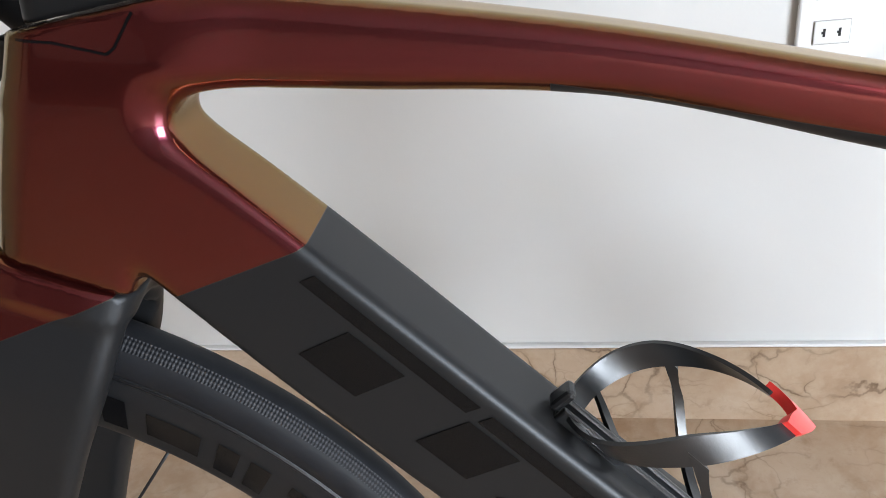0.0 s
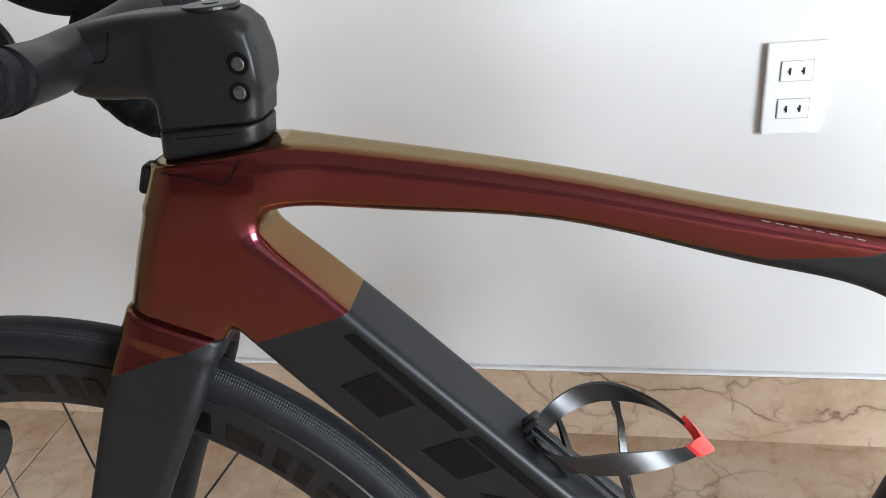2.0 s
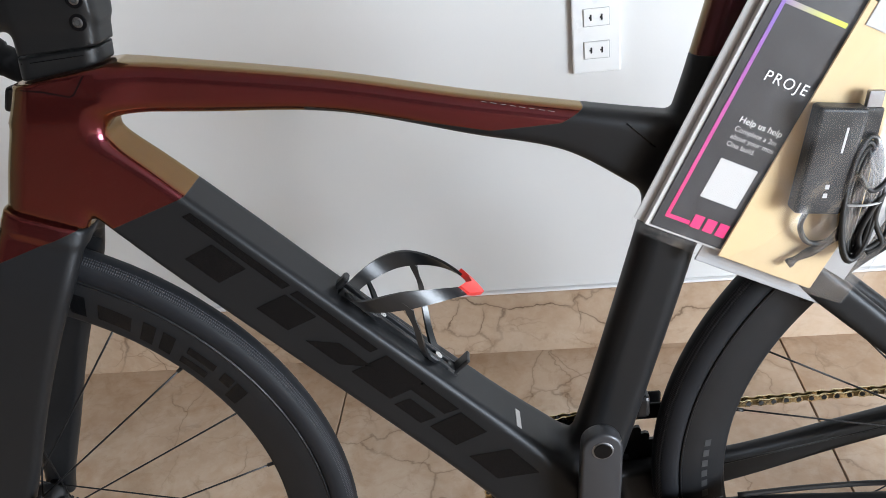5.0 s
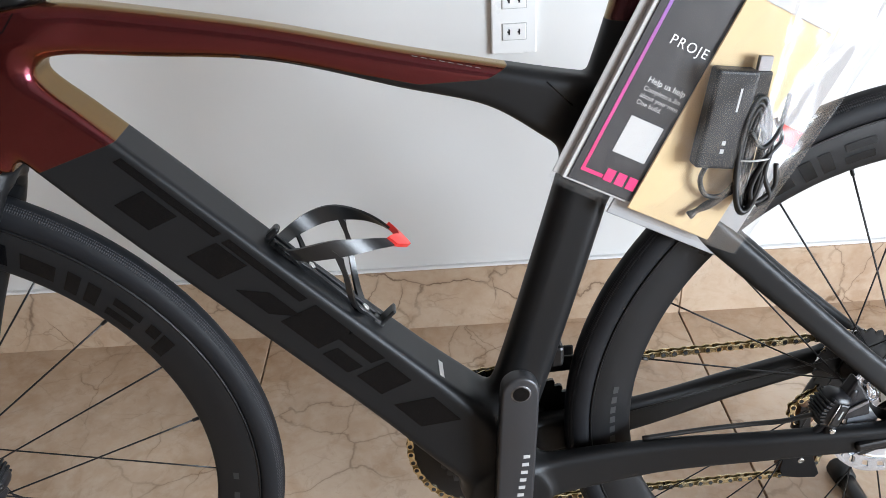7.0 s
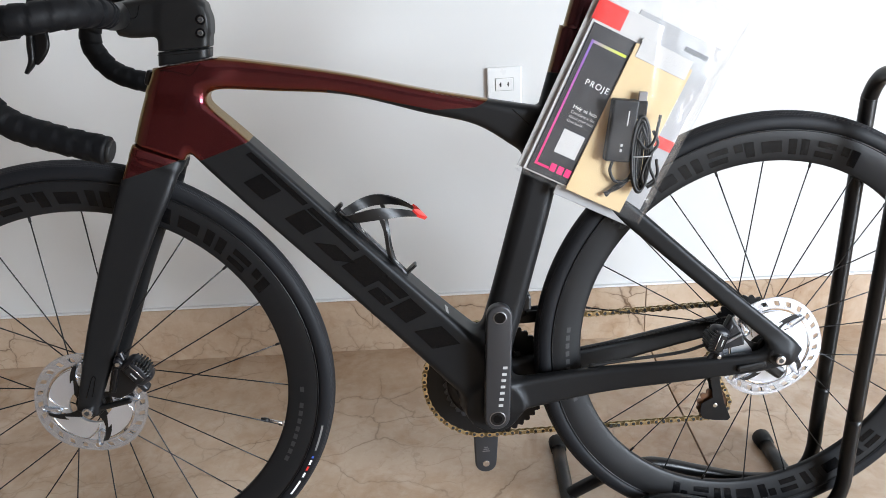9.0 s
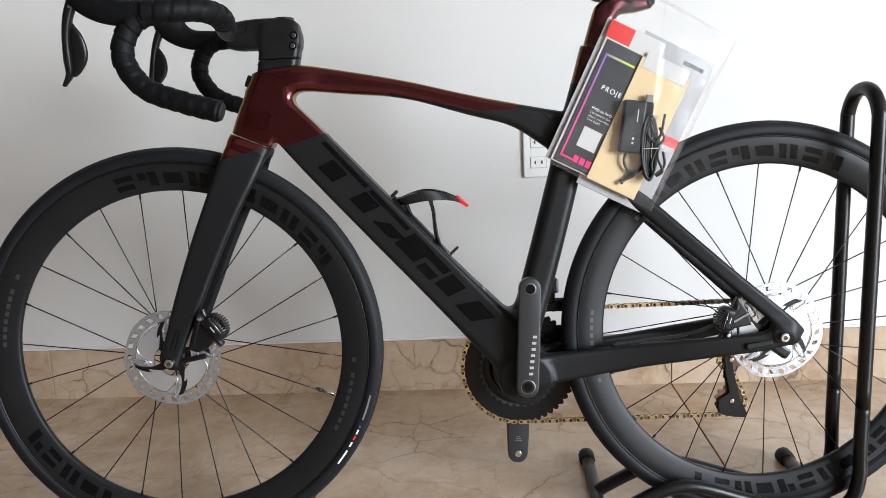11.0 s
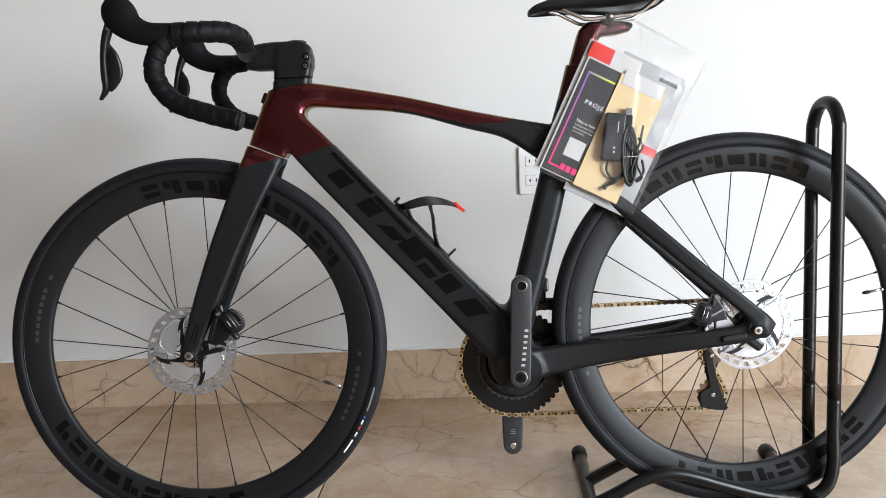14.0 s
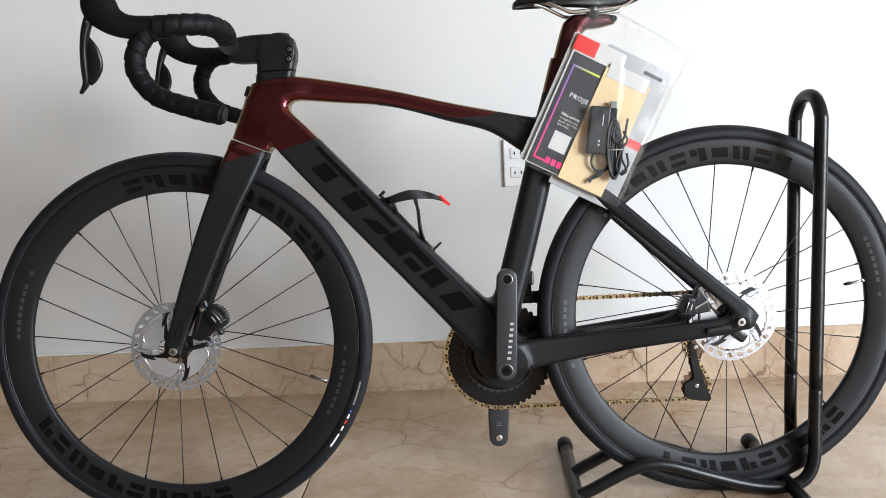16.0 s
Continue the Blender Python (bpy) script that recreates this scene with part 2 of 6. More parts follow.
def wall_paint(name, color):
    n = Nodes(name)
    roller, cloud, mark = n.noise(240, 3), n.noise(1.3, 4), n.noise(26, 3)
    c = n.mix(cloud, tuple(v * 0.965 for v in color), color)
    spots = n.ramp(mark, (0.74, (0, 0, 0)), (0.80, (1, 1, 1)))
    n.set(color=n.mix(n.math("MULTIPLY", spots, 0.12), c, (0.62, 0.61, 0.59)), rough=0.55)
    n.bump(n.math("ADD", roller, n.math("MULTIPLY", n.noise(12, 4), 1.5)), 0.10, 0.001)
    return n.mat


M_TYRE, M_ROTOR = tyre_material(), rotor_material("pale_rotor_alloy", (0.74, 0.78, 0.85), 0.28)
M_TRACK = rotor_material("brushed_rotor_steel", (0.56, 0.585, 0.63), 0.26)
M_FLOOR, M_SKIRT = marble("beige_marble_floor", 0.16, 3.0, 0.52), marble("beige_marble_skirting", 0.24, 17.0, 1.0)
# the ceiling is out of view; its dull tone holds back bounced light
M_WALL, M_CEIL = wall_paint("white_wall_paint", (0.70, 0.695, 0.68)), wall_paint("unseen_ceiling_beige", (0.27, 0.24, 0.21))
# dark brown for the unseen walls, so glossy parts mirror little light
M_FAR = wall_paint("unseen_wall_brown", (0.10, 0.078, 0.065))
M_TRIM = plain("white_caulk", (0.80, 0.80, 0.80), 0.5, vary=0.04, bump=0.1)
M_GROUT = plain("pale_grout", (0.30, 0.25, 0.19), 0.8, bump=0.3)
M_PLATE = plain("white_outlet_plastic", (0.83, 0.83, 0.82), 0.28, vary=0.02, bump=0.02)
M_SLOT = plain("dark_slot", (0.02, 0.02, 0.02), 0.7, bump=0)

# ---- mesh helpers ----


def mesh_of(name, verts, faces, material, smooth=True):
    me = bpy.data.meshes.new(name)
    me.from_pydata([tuple(map(float, v)) for v in verts], [], [tuple(map(int, f)) for f in faces])
    me.materials.append(material)
    if smooth:
        me.polygons.foreach_set("use_smooth", [True] * len(me.polygons))
    me.update()
    return me


def part(name, bm, material, parent=None, label="", smooth=False, m=None):
    """Links a bmesh or a mesh as one object under a thing or a part."""
    if isinstance(bm, bmesh.types.BMesh):
        me = bpy.data.meshes.new(name)
        bmesh.ops.recalc_face_normals(bm, faces=bm.faces)
        bm.to_mesh(me)
        bm.free()
        me.materials.append(material)
        if smooth:
            me.polygons.foreach_set("use_smooth", [True] * len(me.polygons))
    else:
        me = bm
    ob = new(name, me)
    if m is not None:
        ob.matrix_basis = m
    if parent is not None:
        ob.parent = parent
    return tagged(ob, label) if label else ob


def thing(name, label, category, group="", kind="", m=None):
    ob = tagged(new(name), label, category, group, kind)
    ob.empty_display_size = 0.05
    if m is not None:
        ob.matrix_basis = m
    return ob


def box(bm, lo, hi, bevel=0.0, m=None, segments=2):
    r = bmesh.ops.create_cube(bm, size=1)
    s, c = [b - a for a, b in zip(lo, hi)], [(a + b) / 2 for a, b in zip(lo, hi)]
    mat = Matrix.Translation(c) @ Matrix.Diagonal((*s, 1))
    bmesh.ops.transform(bm, matrix=mat, verts=r["verts"])
    if bevel:
        edges = list({e for v in r["verts"] for e in v.link_edges})
        out = bmesh.ops.bevel(bm, geom=edges, offset=bevel, segments=segments, affect="EDGES", profile=0.5)
        verts = list({v for f in out["faces"] for v in f.verts} | {v for v in r["verts"] if v.is_valid})
    else:
        verts = r["verts"]
    if m is not None:
        bmesh.ops.transform(bm, matrix=m, verts=verts)
    return bm


def disc(bm, radius, depth, m, n=24, bevel=0.0):
    """A round plate or rod along local z."""
    r = bmesh.ops.create_cone(bm, cap_ends=True, segments=n, radius1=radius, radius2=radius, depth=depth)
    if bevel:
        rims = [e for e in {e for v in r["verts"] for e in v.link_edges} if abs(e.verts[0].co.z - e.verts[1].co.z) < 1e-6]
        out = bmesh.ops.bevel(bm, geom=rims, offset=bevel, segments=2, affect="EDGES", profile=0.5)
        verts = list({v for f in out["faces"] for v in f.verts} | {v for v in r["verts"] if v.is_valid})
        verts = list({w for v in verts for f in v.link_faces for w in f.verts})
    else:
        verts = r["verts"]
    bmesh.ops.transform(bm, matrix=m, verts=verts)
    return bm


def smooth_path(pts, n=8):
    """A Catmull-Rom curve through the points (rows of any width)."""
    p = np.array(pts, float)
    p = np.vstack([2 * p[0] - p[1], p, 2 * p[-1] - p[-2]])
    out = []
    for i in range(1, len(p) - 2):
        for k in range(n):
            t = k / n
            out.append(0.5 * (2 * p[i] + (p[i + 1] - p[i - 1]) * t + (2 * p[i - 1] - 5 * p[i] + 4 * p[i + 1] - p[i + 2]) * t * t
                              + (3 * p[i] - p[i - 1] - 3 * p[i + 1] + p[i + 2]) * t ** 3))
    return np.array(out + [p[-2]])


def sweep(name, path, section, material, sides=16, closed_ends=True, up=(0, 1, 0), power=2.0, wrap=0.0):
    """A tube along path (x, y, z); section: rows of (half width along up, half width across) at each point. wrap: the pitch of a wound tape."""
    P = np.array(path, float)
    S = np.array(section, float)
    if S.ndim == 1:
        S = np.tile(S, (len(P), 1))
    T = np.gradient(P, axis=0)
    T /= np.linalg.norm(T, axis=1)[:, None]
    s = np.concatenate([[0], np.cumsum(np.linalg.norm(np.diff(P, axis=0), axis=1))])
    A = np.array(up, float)
    verts, faces = [], []
    for i in range(len(P)):
        A = A - T[i] * (A @ T[i])
        A /= np.linalg.norm(A)
        B = np.cross(T[i], A)
        for k in range(sides):
            th = 2 * math.pi * k / sides
            c, q = math.cos(th), math.sin(th)
            c, q = math.copysign(abs(c) ** (2 / power), c), math.copysign(abs(q) ** (2 / power), q)
            g = 1.0
            if wrap:
                f = (s[i] / wrap + k / sides) % 1
                g = 1 + 0.085 * f - (0.075 if f < 0.12 else 0)
            verts.append(P[i] + A * (S[i, 0] * c * g) + B * (S[i, 1] * q * g))
    for i in range(len(P) - 1):
        for k in range(sides):
            a, b = i * sides + k, i * sides + (k + 1) % sides
            faces.append((a, b, b + sides, a + sides))
    if closed_ends:
        faces.append(tuple(range(sides))[::-1])
        faces.append(tuple((len(P) - 1) * sides + k for k in range(sides)))
    return mesh_of(name, verts, faces, material)


def lathe(name, profile, material, n=96, closed=True):
    """Turns a profile of (radius, y) about the y axis."""
    verts, faces, m = [], [], len(profile)
    for i in range(n):
        a = 2 * math.pi * i / n
        for r, y in profile:
            verts.append((r * math.cos(a), y, r * math.sin(a)))
    for i in range(n):
        j = (i + 1) % n
        for k in range(m if closed else m - 1):
            l = (k + 1) % m
            faces.append((i * m + k, i * m + l, j * m + l, j * m + k))
    return mesh_of(name, verts, faces, material)


# ---- smooth solids from distance fields ----


def tube_parts(o, d, stations):
    """A straight-running tube in the xz plane. Stations: along, sideways shift, half height, half width, corner radius, shift in y.
    Gives its distance in the xz plane, half width, corner radius and shift in y."""
    o, d = np.array(o, float), np.array(d, float) / math.hypot(*d)
    st = np.array(stations, float)
    fine = smooth_path(st, 10)
    fine[:, 0] = np.maximum.accumulate(fine[:, 0])

    def parts(X, Z):
        s = (X - o[0]) * d[0] + (Z - o[1]) * d[1]
        q = -(X - o[0]) * d[1] + (Z - o[1]) * d[0]
        c, h, w, r, yc = (np.interp(s, fine[:, 0], fine[:, k]) for k in range(1, 6))
        r = np.minimum(r, np.minimum(h, w) * 0.999)
        return np.abs(q - c) - h, w, r, yc, np.maximum(st[0, 0] - s, s - st[-1, 0])
    return parts


def rounded(a, b, r):
    """Two distances at right angles joined with a rounded edge."""
    a, b = a + r, b + r
    return np.hypot(np.maximum(a, 0), np.maximum(b, 0)) + np.minimum(np.maximum(a, b), 0) - r


def tube_field(o, d, stations):
    """The tube as a distance field."""
    parts = tube_parts(o, d, stations)

    def field(X, Y, Z):
        a, w, r, yc, end = parts(X, Z)
        side = rounded(a, np.abs(Y - yc) - w, r)
        return np.where(end > 0, np.hypot(np.maximum(side, 0), end), np.maximum(side, end))
    return field


def blend(a, b, k):
    h = np.clip(0.5 + 0.5 * (b - a) / k, 0, 1)
    return b + (a - b) * h - k * h * (1 - h)


def solid(name, field, lo, hi, step, material):
    """The surface where field is zero, as a quad mesh (surface nets, then pulled onto the surface)."""
    ax = [np.arange(a, b + step, step) for a, b in zip(lo, hi)]
    X, Y, Z = np.meshgrid(*ax, indexing="ij")
    V = field(X, Y, Z)
    nx, ny, nz = (len(a) - 1 for a in ax)
    acc, cnt = np.zeros((nx, ny, nz, 3)), np.zeros((nx, ny, nz))
    corner = [(i, j, k) for i in (0, 1) for j in (0, 1) for k in (0, 1)]

    def at(c):
        return V[c[0]:c[0] + nx, c[1]:c[1] + ny, c[2]:c[2] + nz]
    for c in corner:
        for axis in range(3):
            if c[axis]:
                continue
            e = list(c)
            e[axis] = 1
            a, b = at(c), at(e)
            cut = (a < 0) != (b < 0)
            t = np.where(cut, a / np.where(cut, a - b, 1), 0)
            for k in range(3):
                acc[..., k] += np.where(cut, c[k] + (t if k == axis else 0), 0)
            cnt += cut
    live = cnt > 0
    idx = np.full((nx, ny, nz), -1)
    idx[live] = np.arange(live.sum())
    cells = np.argwhere(live)
    P = np.array(lo) + step * (cells + acc[live] / cnt[live][:, None])
    e = step * 0.2
    for _ in range(4):
        f = field(*P.T)
        g = np.stack([(field(*(P + np.eye(3)[k] * e).T) - field(*(P - np.eye(3)[k] * e).T)) / (2 * e) for k in range(3)], 1)
        P = P - np.clip(f, -step, step)[:, None] * g / np.maximum((g * g).sum(1), 0.3)[:, None]
    faces = []
    S = V < 0
    for axis in range(3):
        u, w = (axis + 1) % 3, (axis + 2) % 3
        a = [slice(1, -1)] * 3
        a[axis] = slice(0, -1)
        b = list(a)
        b[axis] = slice(1, None)
        A, B = S[tuple(a)], S[tuple(b)]
        hit = np.argwhere(A != B)
        if not len(hit):
            continue
        base = hit + 1
        base[:, axis] -= 1
        flip = A[A != B]

        def cell(du, dw):
            c = base.copy()
            c[:, u] -= du
            c[:, w] -= dw
            return idx[c[:, 0], c[:, 1], c[:, 2]]
        q = np.stack([cell(0, 0), cell(1, 0), cell(1, 1), cell(0, 1)], 1)
        q[~flip] = q[~flip][:, ::-1]
        faces.append(q)
    return mesh_of(name, P, np.vstack(faces), material)


def drape(name, corners, field, side, material, lift=0.0006, n=10):
    """A thin sheet with four corners in the xz plane, laid on the flank of a solid; side: -1 for the flank towards -y."""
    a, b, c, d = (np.array(p, float) for p in corners)
    uv = np.linspace(0, 1, n)
    U, W = np.meshgrid(uv, uv, indexing="ij")
    P = (a[None, None] * ((1 - U) * (1 - W))[..., None] + b * (U * (1 - W))[..., None] + c * (U * W)[..., None] + d * ((1 - U) * W)[..., None]).reshape(-1, 2)
    y = np.full(len(P), side * 0.09)
    for _ in range(40):
        y = y - side * np.clip(field(P[:, 0], y, P[:, 1]) - lift, -0.01, 0.01)
        y = side * np.maximum(side * y, 0.001)
    verts = [(p[0], yy, p[1]) for p, yy in zip(P, y)]
    faces = [(i * n + k, (i + 1) * n + k, (i + 1) * n + k + 1, i * n + k + 1) for i in range(n - 1) for k in range(n - 1)]
    if side < 0:
        faces = [f[::-1] for f in faces]
    return mesh_of(name, verts, faces, material)

# ---- the room ----
WALL_L, WALL_R, BACK, HIGH = -2.6, 4.3, -6.6, 2.85


def slab(name, lo, hi, material, bevel=0.0, kind="structure", label="", category="", parent=None):
    bm = box(bmesh.new(), lo, hi, bevel)
    ob = part(name, bm, material, parent, m=None if parent else ROOM)
    if kind:
        tagged(ob, label, category, kind=kind)
    return ob


slab("wall_north", (WALL_L, 0, -0.03), (WALL_R, 0.15, HIGH), M_WALL, label="white painted wall with faint roller marks", category="wall")
# unseen, added dark to cut the fill from the left
slab("wall_west", (WALL_L - 0.15, BACK, -0.2), (WALL_L, 0.15, HIGH), M_FAR, label="unseen side wall, added in dark brown to cut fill and reflections", category="wall")
floor = slab("floor", (WALL_L - 0.2, BACK - 0.6, -0.12), (WALL_R + 0.2, 0.15, -0.008), M_GROUT, label="beige brown-veined marble tile floor", category="floor")
floor.matrix_basis = ROOM @ FALL
# unseen, added dull to dim the upper wall and the tubes' upper flanks
slab("ceiling", (WALL_L, BACK, HIGH), (WALL_R, 0.15, HIGH + 0.12), M_CEIL, label="unseen ceiling, added in dull beige to dim bounce and reflections", category="ceiling")
# unseen, added dark so the paint mirrors a dim room
slab("wall_south", (WALL_L - 0.15, BACK - 0.15, -0.2), (WALL_R + 0.15, BACK, HIGH), M_FAR, label="unseen far wall, added in dark brown to darken reflections", category="wall")
# wall with the side window's opening
for a, b, c, d in [(BACK, -5.10, -0.2, HIGH), (-2.35, 0.15, -0.2, HIGH), (-5.10, -2.35, -0.2, 0.06), (-5.10, -2.35, 2.12, HIGH)]:
    slab("wall_east", (WALL_R, a, c), (WALL_R + 0.15, b, d), M_WALL, label="white painted wall round the window", category="wall")

# skirting and floor tiles, one slab each
TILE, JOINT = 0.80, 0.0016
tile_mesh = part("floor_tile", box(bmesh.new(), (JOINT, JOINT, -0.008), (TILE - JOINT, TILE - JOINT, 0.0), 0.0008, segments=1), M_FLOOR, floor, m=None)
X0 = 0.216 - 4 * TILE
first = True
for i in range(10):
    for k in range(9):
        m = Matrix.Translation((X0 + i * TILE, -(k + 1) * TILE, 0))
        if first:
            tile_mesh.matrix_basis, first = m, False
        else:
            ob = new("floor_tile", tile_mesh.data)
            ob.parent, ob.matrix_basis = floor, m
skirting = tagged(new("baseboard"), "beige brown-veined marble skirting tiles along the wall", "baseboard", kind="structure")
skirting.matrix_basis = ROOM
strip = part("skirting_tile", box(bmesh.new(), (JOINT / 2, -0.011, 0.0), (TILE - JOINT / 2, 0.0, 0.149), 0.001, segments=1), M_SKIRT, skirting)
for i in range(10):
    m = Matrix.Translation((X0 + i * TILE, 0, 0))
    if i == 0:
        strip.matrix_basis = m
    else:
        ob = new("skirting_tile", strip.data)
        ob.parent, ob.matrix_basis = skirting, m
bm = bmesh.new()
box(bm, (WALL_L, -0.010, 0.149), (WALL_R, 0.0, 0.154), 0.002)
part("caulk_edge", bm, M_TRIM, skirting, "white caulk on the skirting's top edge")

# the outlet on the wall
M_JOINT = plain("grey_plastic_joint", (0.42, 0.42, 0.41), 0.5, vary=0.03, bump=0)
outlet = thing("wall_outlet", "white double wall outlet plate with two pairs of flat slots", "wall outlet")
w_m = Matrix.Translation((0.694, 0.664 - 0.0642 * 0.694, 0.6057)) @ pose(0, 0, 0, 0, 0, ROOM_TURN)
outlet.matrix_basis = w_m
part("cover_plate", box(bmesh.new(), (-0.036, -0.0085, -0.060), (0.036, 0.0, 0.060), 0.0025), M_PLATE, outlet)
for z in (0.0245, -0.0245):
    sock = part("socket", box(bmesh.new(), (-0.0185, -0.0105, z - 0.0125), (0.0185, -0.008, z + 0.0125), 0.001), M_PLATE, outlet)
    part("socket_recess", box(bmesh.new(), (-0.0195, -0.0088, z - 0.0135), (0.0195, -0.008, z + 0.0135)), M_JOINT, outlet)
    for x in (-0.008, 0.008):
        part("slot", box(bmesh.new(), (x - 0.0013, -0.0109, z - 0.0045), (x + 0.0013, -0.0100, z + 0.0045)), M_SLOT, sock)
        part("slot", box(bmesh.new(), (x - 0.0028, -0.0109, z - 0.0014), (x + 0.0013, -0.0100, z + 0.0014)), M_SLOT, sock)

# ---- the bicycle: frame and fork ----
LEAN = pose(0, 0, 0, -3.1, 0, 0)      # the bicycle leans a little towards the wall
bike = thing("road_bicycle", "slate grey and shifting red carbon road bicycle with disc brakes", "bicycle", m=LEAN)
HUB_F, HUB_R, BB = (0.0, 0.337), (0.984, 0.336), (0.575, 0.266)

STEER_O, STEER_D = (0.148, 0.680), (0.396, 0.918)
head_parts = tube_parts(STEER_O, STEER_D, [(0.0016, 0.002, 0.035, 0.0250, 0.024, 0), (0.04, 0.002, 0.036, 0.0245, 0.022, 0), (0.09, 0.003, 0.034, 0.0245, 0.022, 0), (0.125, 0.003, 0.034, 0.0255, 0.024, 0)])
DT_D = (0.659, -0.752)
DOWN = ((0.225, 0.685), DT_D, [(-0.108, 0.000, 0.008, 0.0232, 0.007, 0), (-0.075, 0.000, 0.022, 0.0234, 0.010, 0), (-0.03, 0.000, 0.031, 0.0240, 0.007, 0), (0.06, 0.000, 0.034, 0.0255, 0.0060, 0), (0.20, 0.001, 0.035, 0.0265, 0.0065, 0),
                               (0.36, 0.004, 0.037, 0.030, 0.008, 0), (0.47, 0.006, 0.040, 0.040, 0.014, 0), (0.535, 0.000, 0.034, 0.042, 0.018, 0)])
TOP = ((0.19, 0.776), (1.0, 0.0), [(-0.012, 0.001, 0.0120, 0.0226, 0.010, 0), (0.018, 0.001, 0.0195, 0.0222, 0.0125, 0), (0.05, 0.0010, 0.020, 0.0213, 0.0125, 0), (0.11, -0.0075, 0.0182, 0.0190, 0.0115, 0), (0.209, -0.0238, 0.0140, 0.0175, 0.0105, 0),
                                   (0.309, -0.0518, 0.0161, 0.0170, 0.0105, 0), (0.379, -0.0705, 0.0187, 0.0165, 0.0105, 0), (0.430, -0.0930, 0.0300, 0.0165, 0.012, 0), (0.465, -0.1100, 0.0400, 0.0165, 0.012, 0), (0.485, -0.1215, 0.0475, 0.0165, 0.012, 0)])
down_parts, top_parts = tube_parts(*DOWN), tube_parts(*TOP)


def f_front(X, Y, Z):
    """Head tube, down tube and top tube joined in profile: one flat flank, a crisp edge round the inner corner, a round nose."""
    a0, w0, _, _, e0 = head_parts(X, Z)
    a1, w1, r1, _, e1 = down_parts(X, Z)
    a2, w2, r2, _, e2 = top_parts(X, Z)
    a0, a1, a2 = np.maximum(a0, Z - (0.8065 + 0.10 * (X - 0.154))), np.maximum(a1, e1), np.maximum(a2, e2)
    mid = np.interp(X - 0.19, (0.05, 0.11, 0.209, 0.309, 0.379, 0.435), (0.777, 0.7685, 0.755, 0.7255, 0.704, 0.6865))
    w2 = w2 * (1 + np.clip((Z - mid) / 0.016, -1.0, 1.0) * 0.10)      # broader above than below
    h = np.clip(0.5 + 0.5 * (a1 - a2) / 0.030, 0, 1)
    h = h * h * (3 - 2 * h)
    g = np.clip(a0 / 0.040, 0, 1)
    g = g * g * (3 - 2 * g)
    w, r = w1 + (w2 - w1) * h, r1 + (r2 - r1) * h
    nose = np.clip((0.012 - (X - STEER_O[0]) * STEER_D[1] + (Z - STEER_O[1]) * STEER_D[0]) / 0.036, 0, 1)
    r = r + (0.0215 - r) * nose * nose * (3 - 2 * nose)
    crown = np.clip(Z - np.interp(X, (0.16, 0.24, 0.30, 0.40, 0.57), (0.752, 0.760, 0.755, 0.742, 0.690)), 0, 0.05)      # the upper flank turns in
    f = rounded(blend(blend(a1, a2, 0.034), a0, 0.012), np.abs(Y) - (w0 + (w - w0) * g) + 1.2 * crown * crown, r)
    low = 0.0016 - (X - STEER_O[0]) * STEER_D[0] - (Z - STEER_O[1]) * STEER_D[1]
    ends = np.maximum(np.where(X < 0.186, low, -1), np.where(X < 0.300, Z - (0.7885 + 0.10 * (X - 0.154)), -1))
    return np.maximum(f, ends)


f_seat = tube_field((0.5615, 0.279), (0.262, 0.965), [(-0.02, 0, 0.027, 0.034, 0.020, 0), (0.07, -0.001, 0.0265, 0.025, 0.018, 0), (0.16, -0.0038, 0.0266, 0.0200, 0.018, 0), (0.32, -0.0050, 0.0260, 0.0188, 0.017, 0), (0.42, -0.0025, 0.0238, 0.0175, 0.016, 0), (0.47, -0.003, 0.0228, 0.0170, 0.016, 0), (0.545, -0.003, 0.0218, 0.0165, 0.015, 0)])
f_cap = tube_field((0.5615, 0.279), (0.262, 0.965), [(0.53, -0.0050, 0.0195, 0.0158, 0.015, 0), (0.60, -0.0075, 0.0195, 0.0158, 0.015, 0), (0.614, -0.0105, 0.0180, 0.0155, 0.015, 0), (0.624, -0.0150, 0.0160, 0.015, 0.014, 0)])

f_mast_head = tube_field((0.735, 0.8690), (1.0, 0.03), [(0.0, 0, 0.012, 0.014, 0.010, 0), (0.035, 0, 0.0125, 0.0155, 0.011, 0), (0.066, 0.0, 0.0075, 0.012, 0.007, 0)])


def f_shell(X, Y, Z):
    return np.maximum(np.hypot(X - BB[0], Z - BB[1]) - 0.040, np.abs(Y) - 0.043)


CS_A, CS_D = (0.604, 0.282), (0.986, 0.1105)
SS_A, SS_D = (0.667, 0.650), (0.735, -0.678)


def stays(side):
    cs = tube_field(CS_A, (CS_D[0], CS_D[1]), [(-0.02, 0, 0.026, 0.014, 0.009, side * 0.032), (0.05, 0, 0.0245, 0.010, 0.008, side * 0.032), (0.14, 0, 0.0205, 0.0085, 0.008, side * 0.036), (0.25, 0, 0.0175, 0.0085, 0.008, side * 0.052), (0.36, 0.0, 0.0150, 0.0085, 0.006, side * 0.066), (0.40, 0.003, 0.012, 0.0075, 0.005, side * 0.067)])
    ss = tube_field(SS_A, SS_D, [(0.0, 0.0, 0.017, 0.010, 0.009, side * 0.008), (0.09, 0.001, 0.0150, 0.0085, 0.008, side * 0.024), (0.18, 0.0015, 0.0140, 0.0078, 0.007, side * 0.036), (0.32, 0.0015, 0.0125, 0.0075, 0.006, side * 0.056), (0.43, 0.003, 0.0130, 0.0070, 0.005, side * 0.067), (0.474, 0.004, 0.0105, 0.0065, 0.005, side * 0.067)])
    return cs, ss


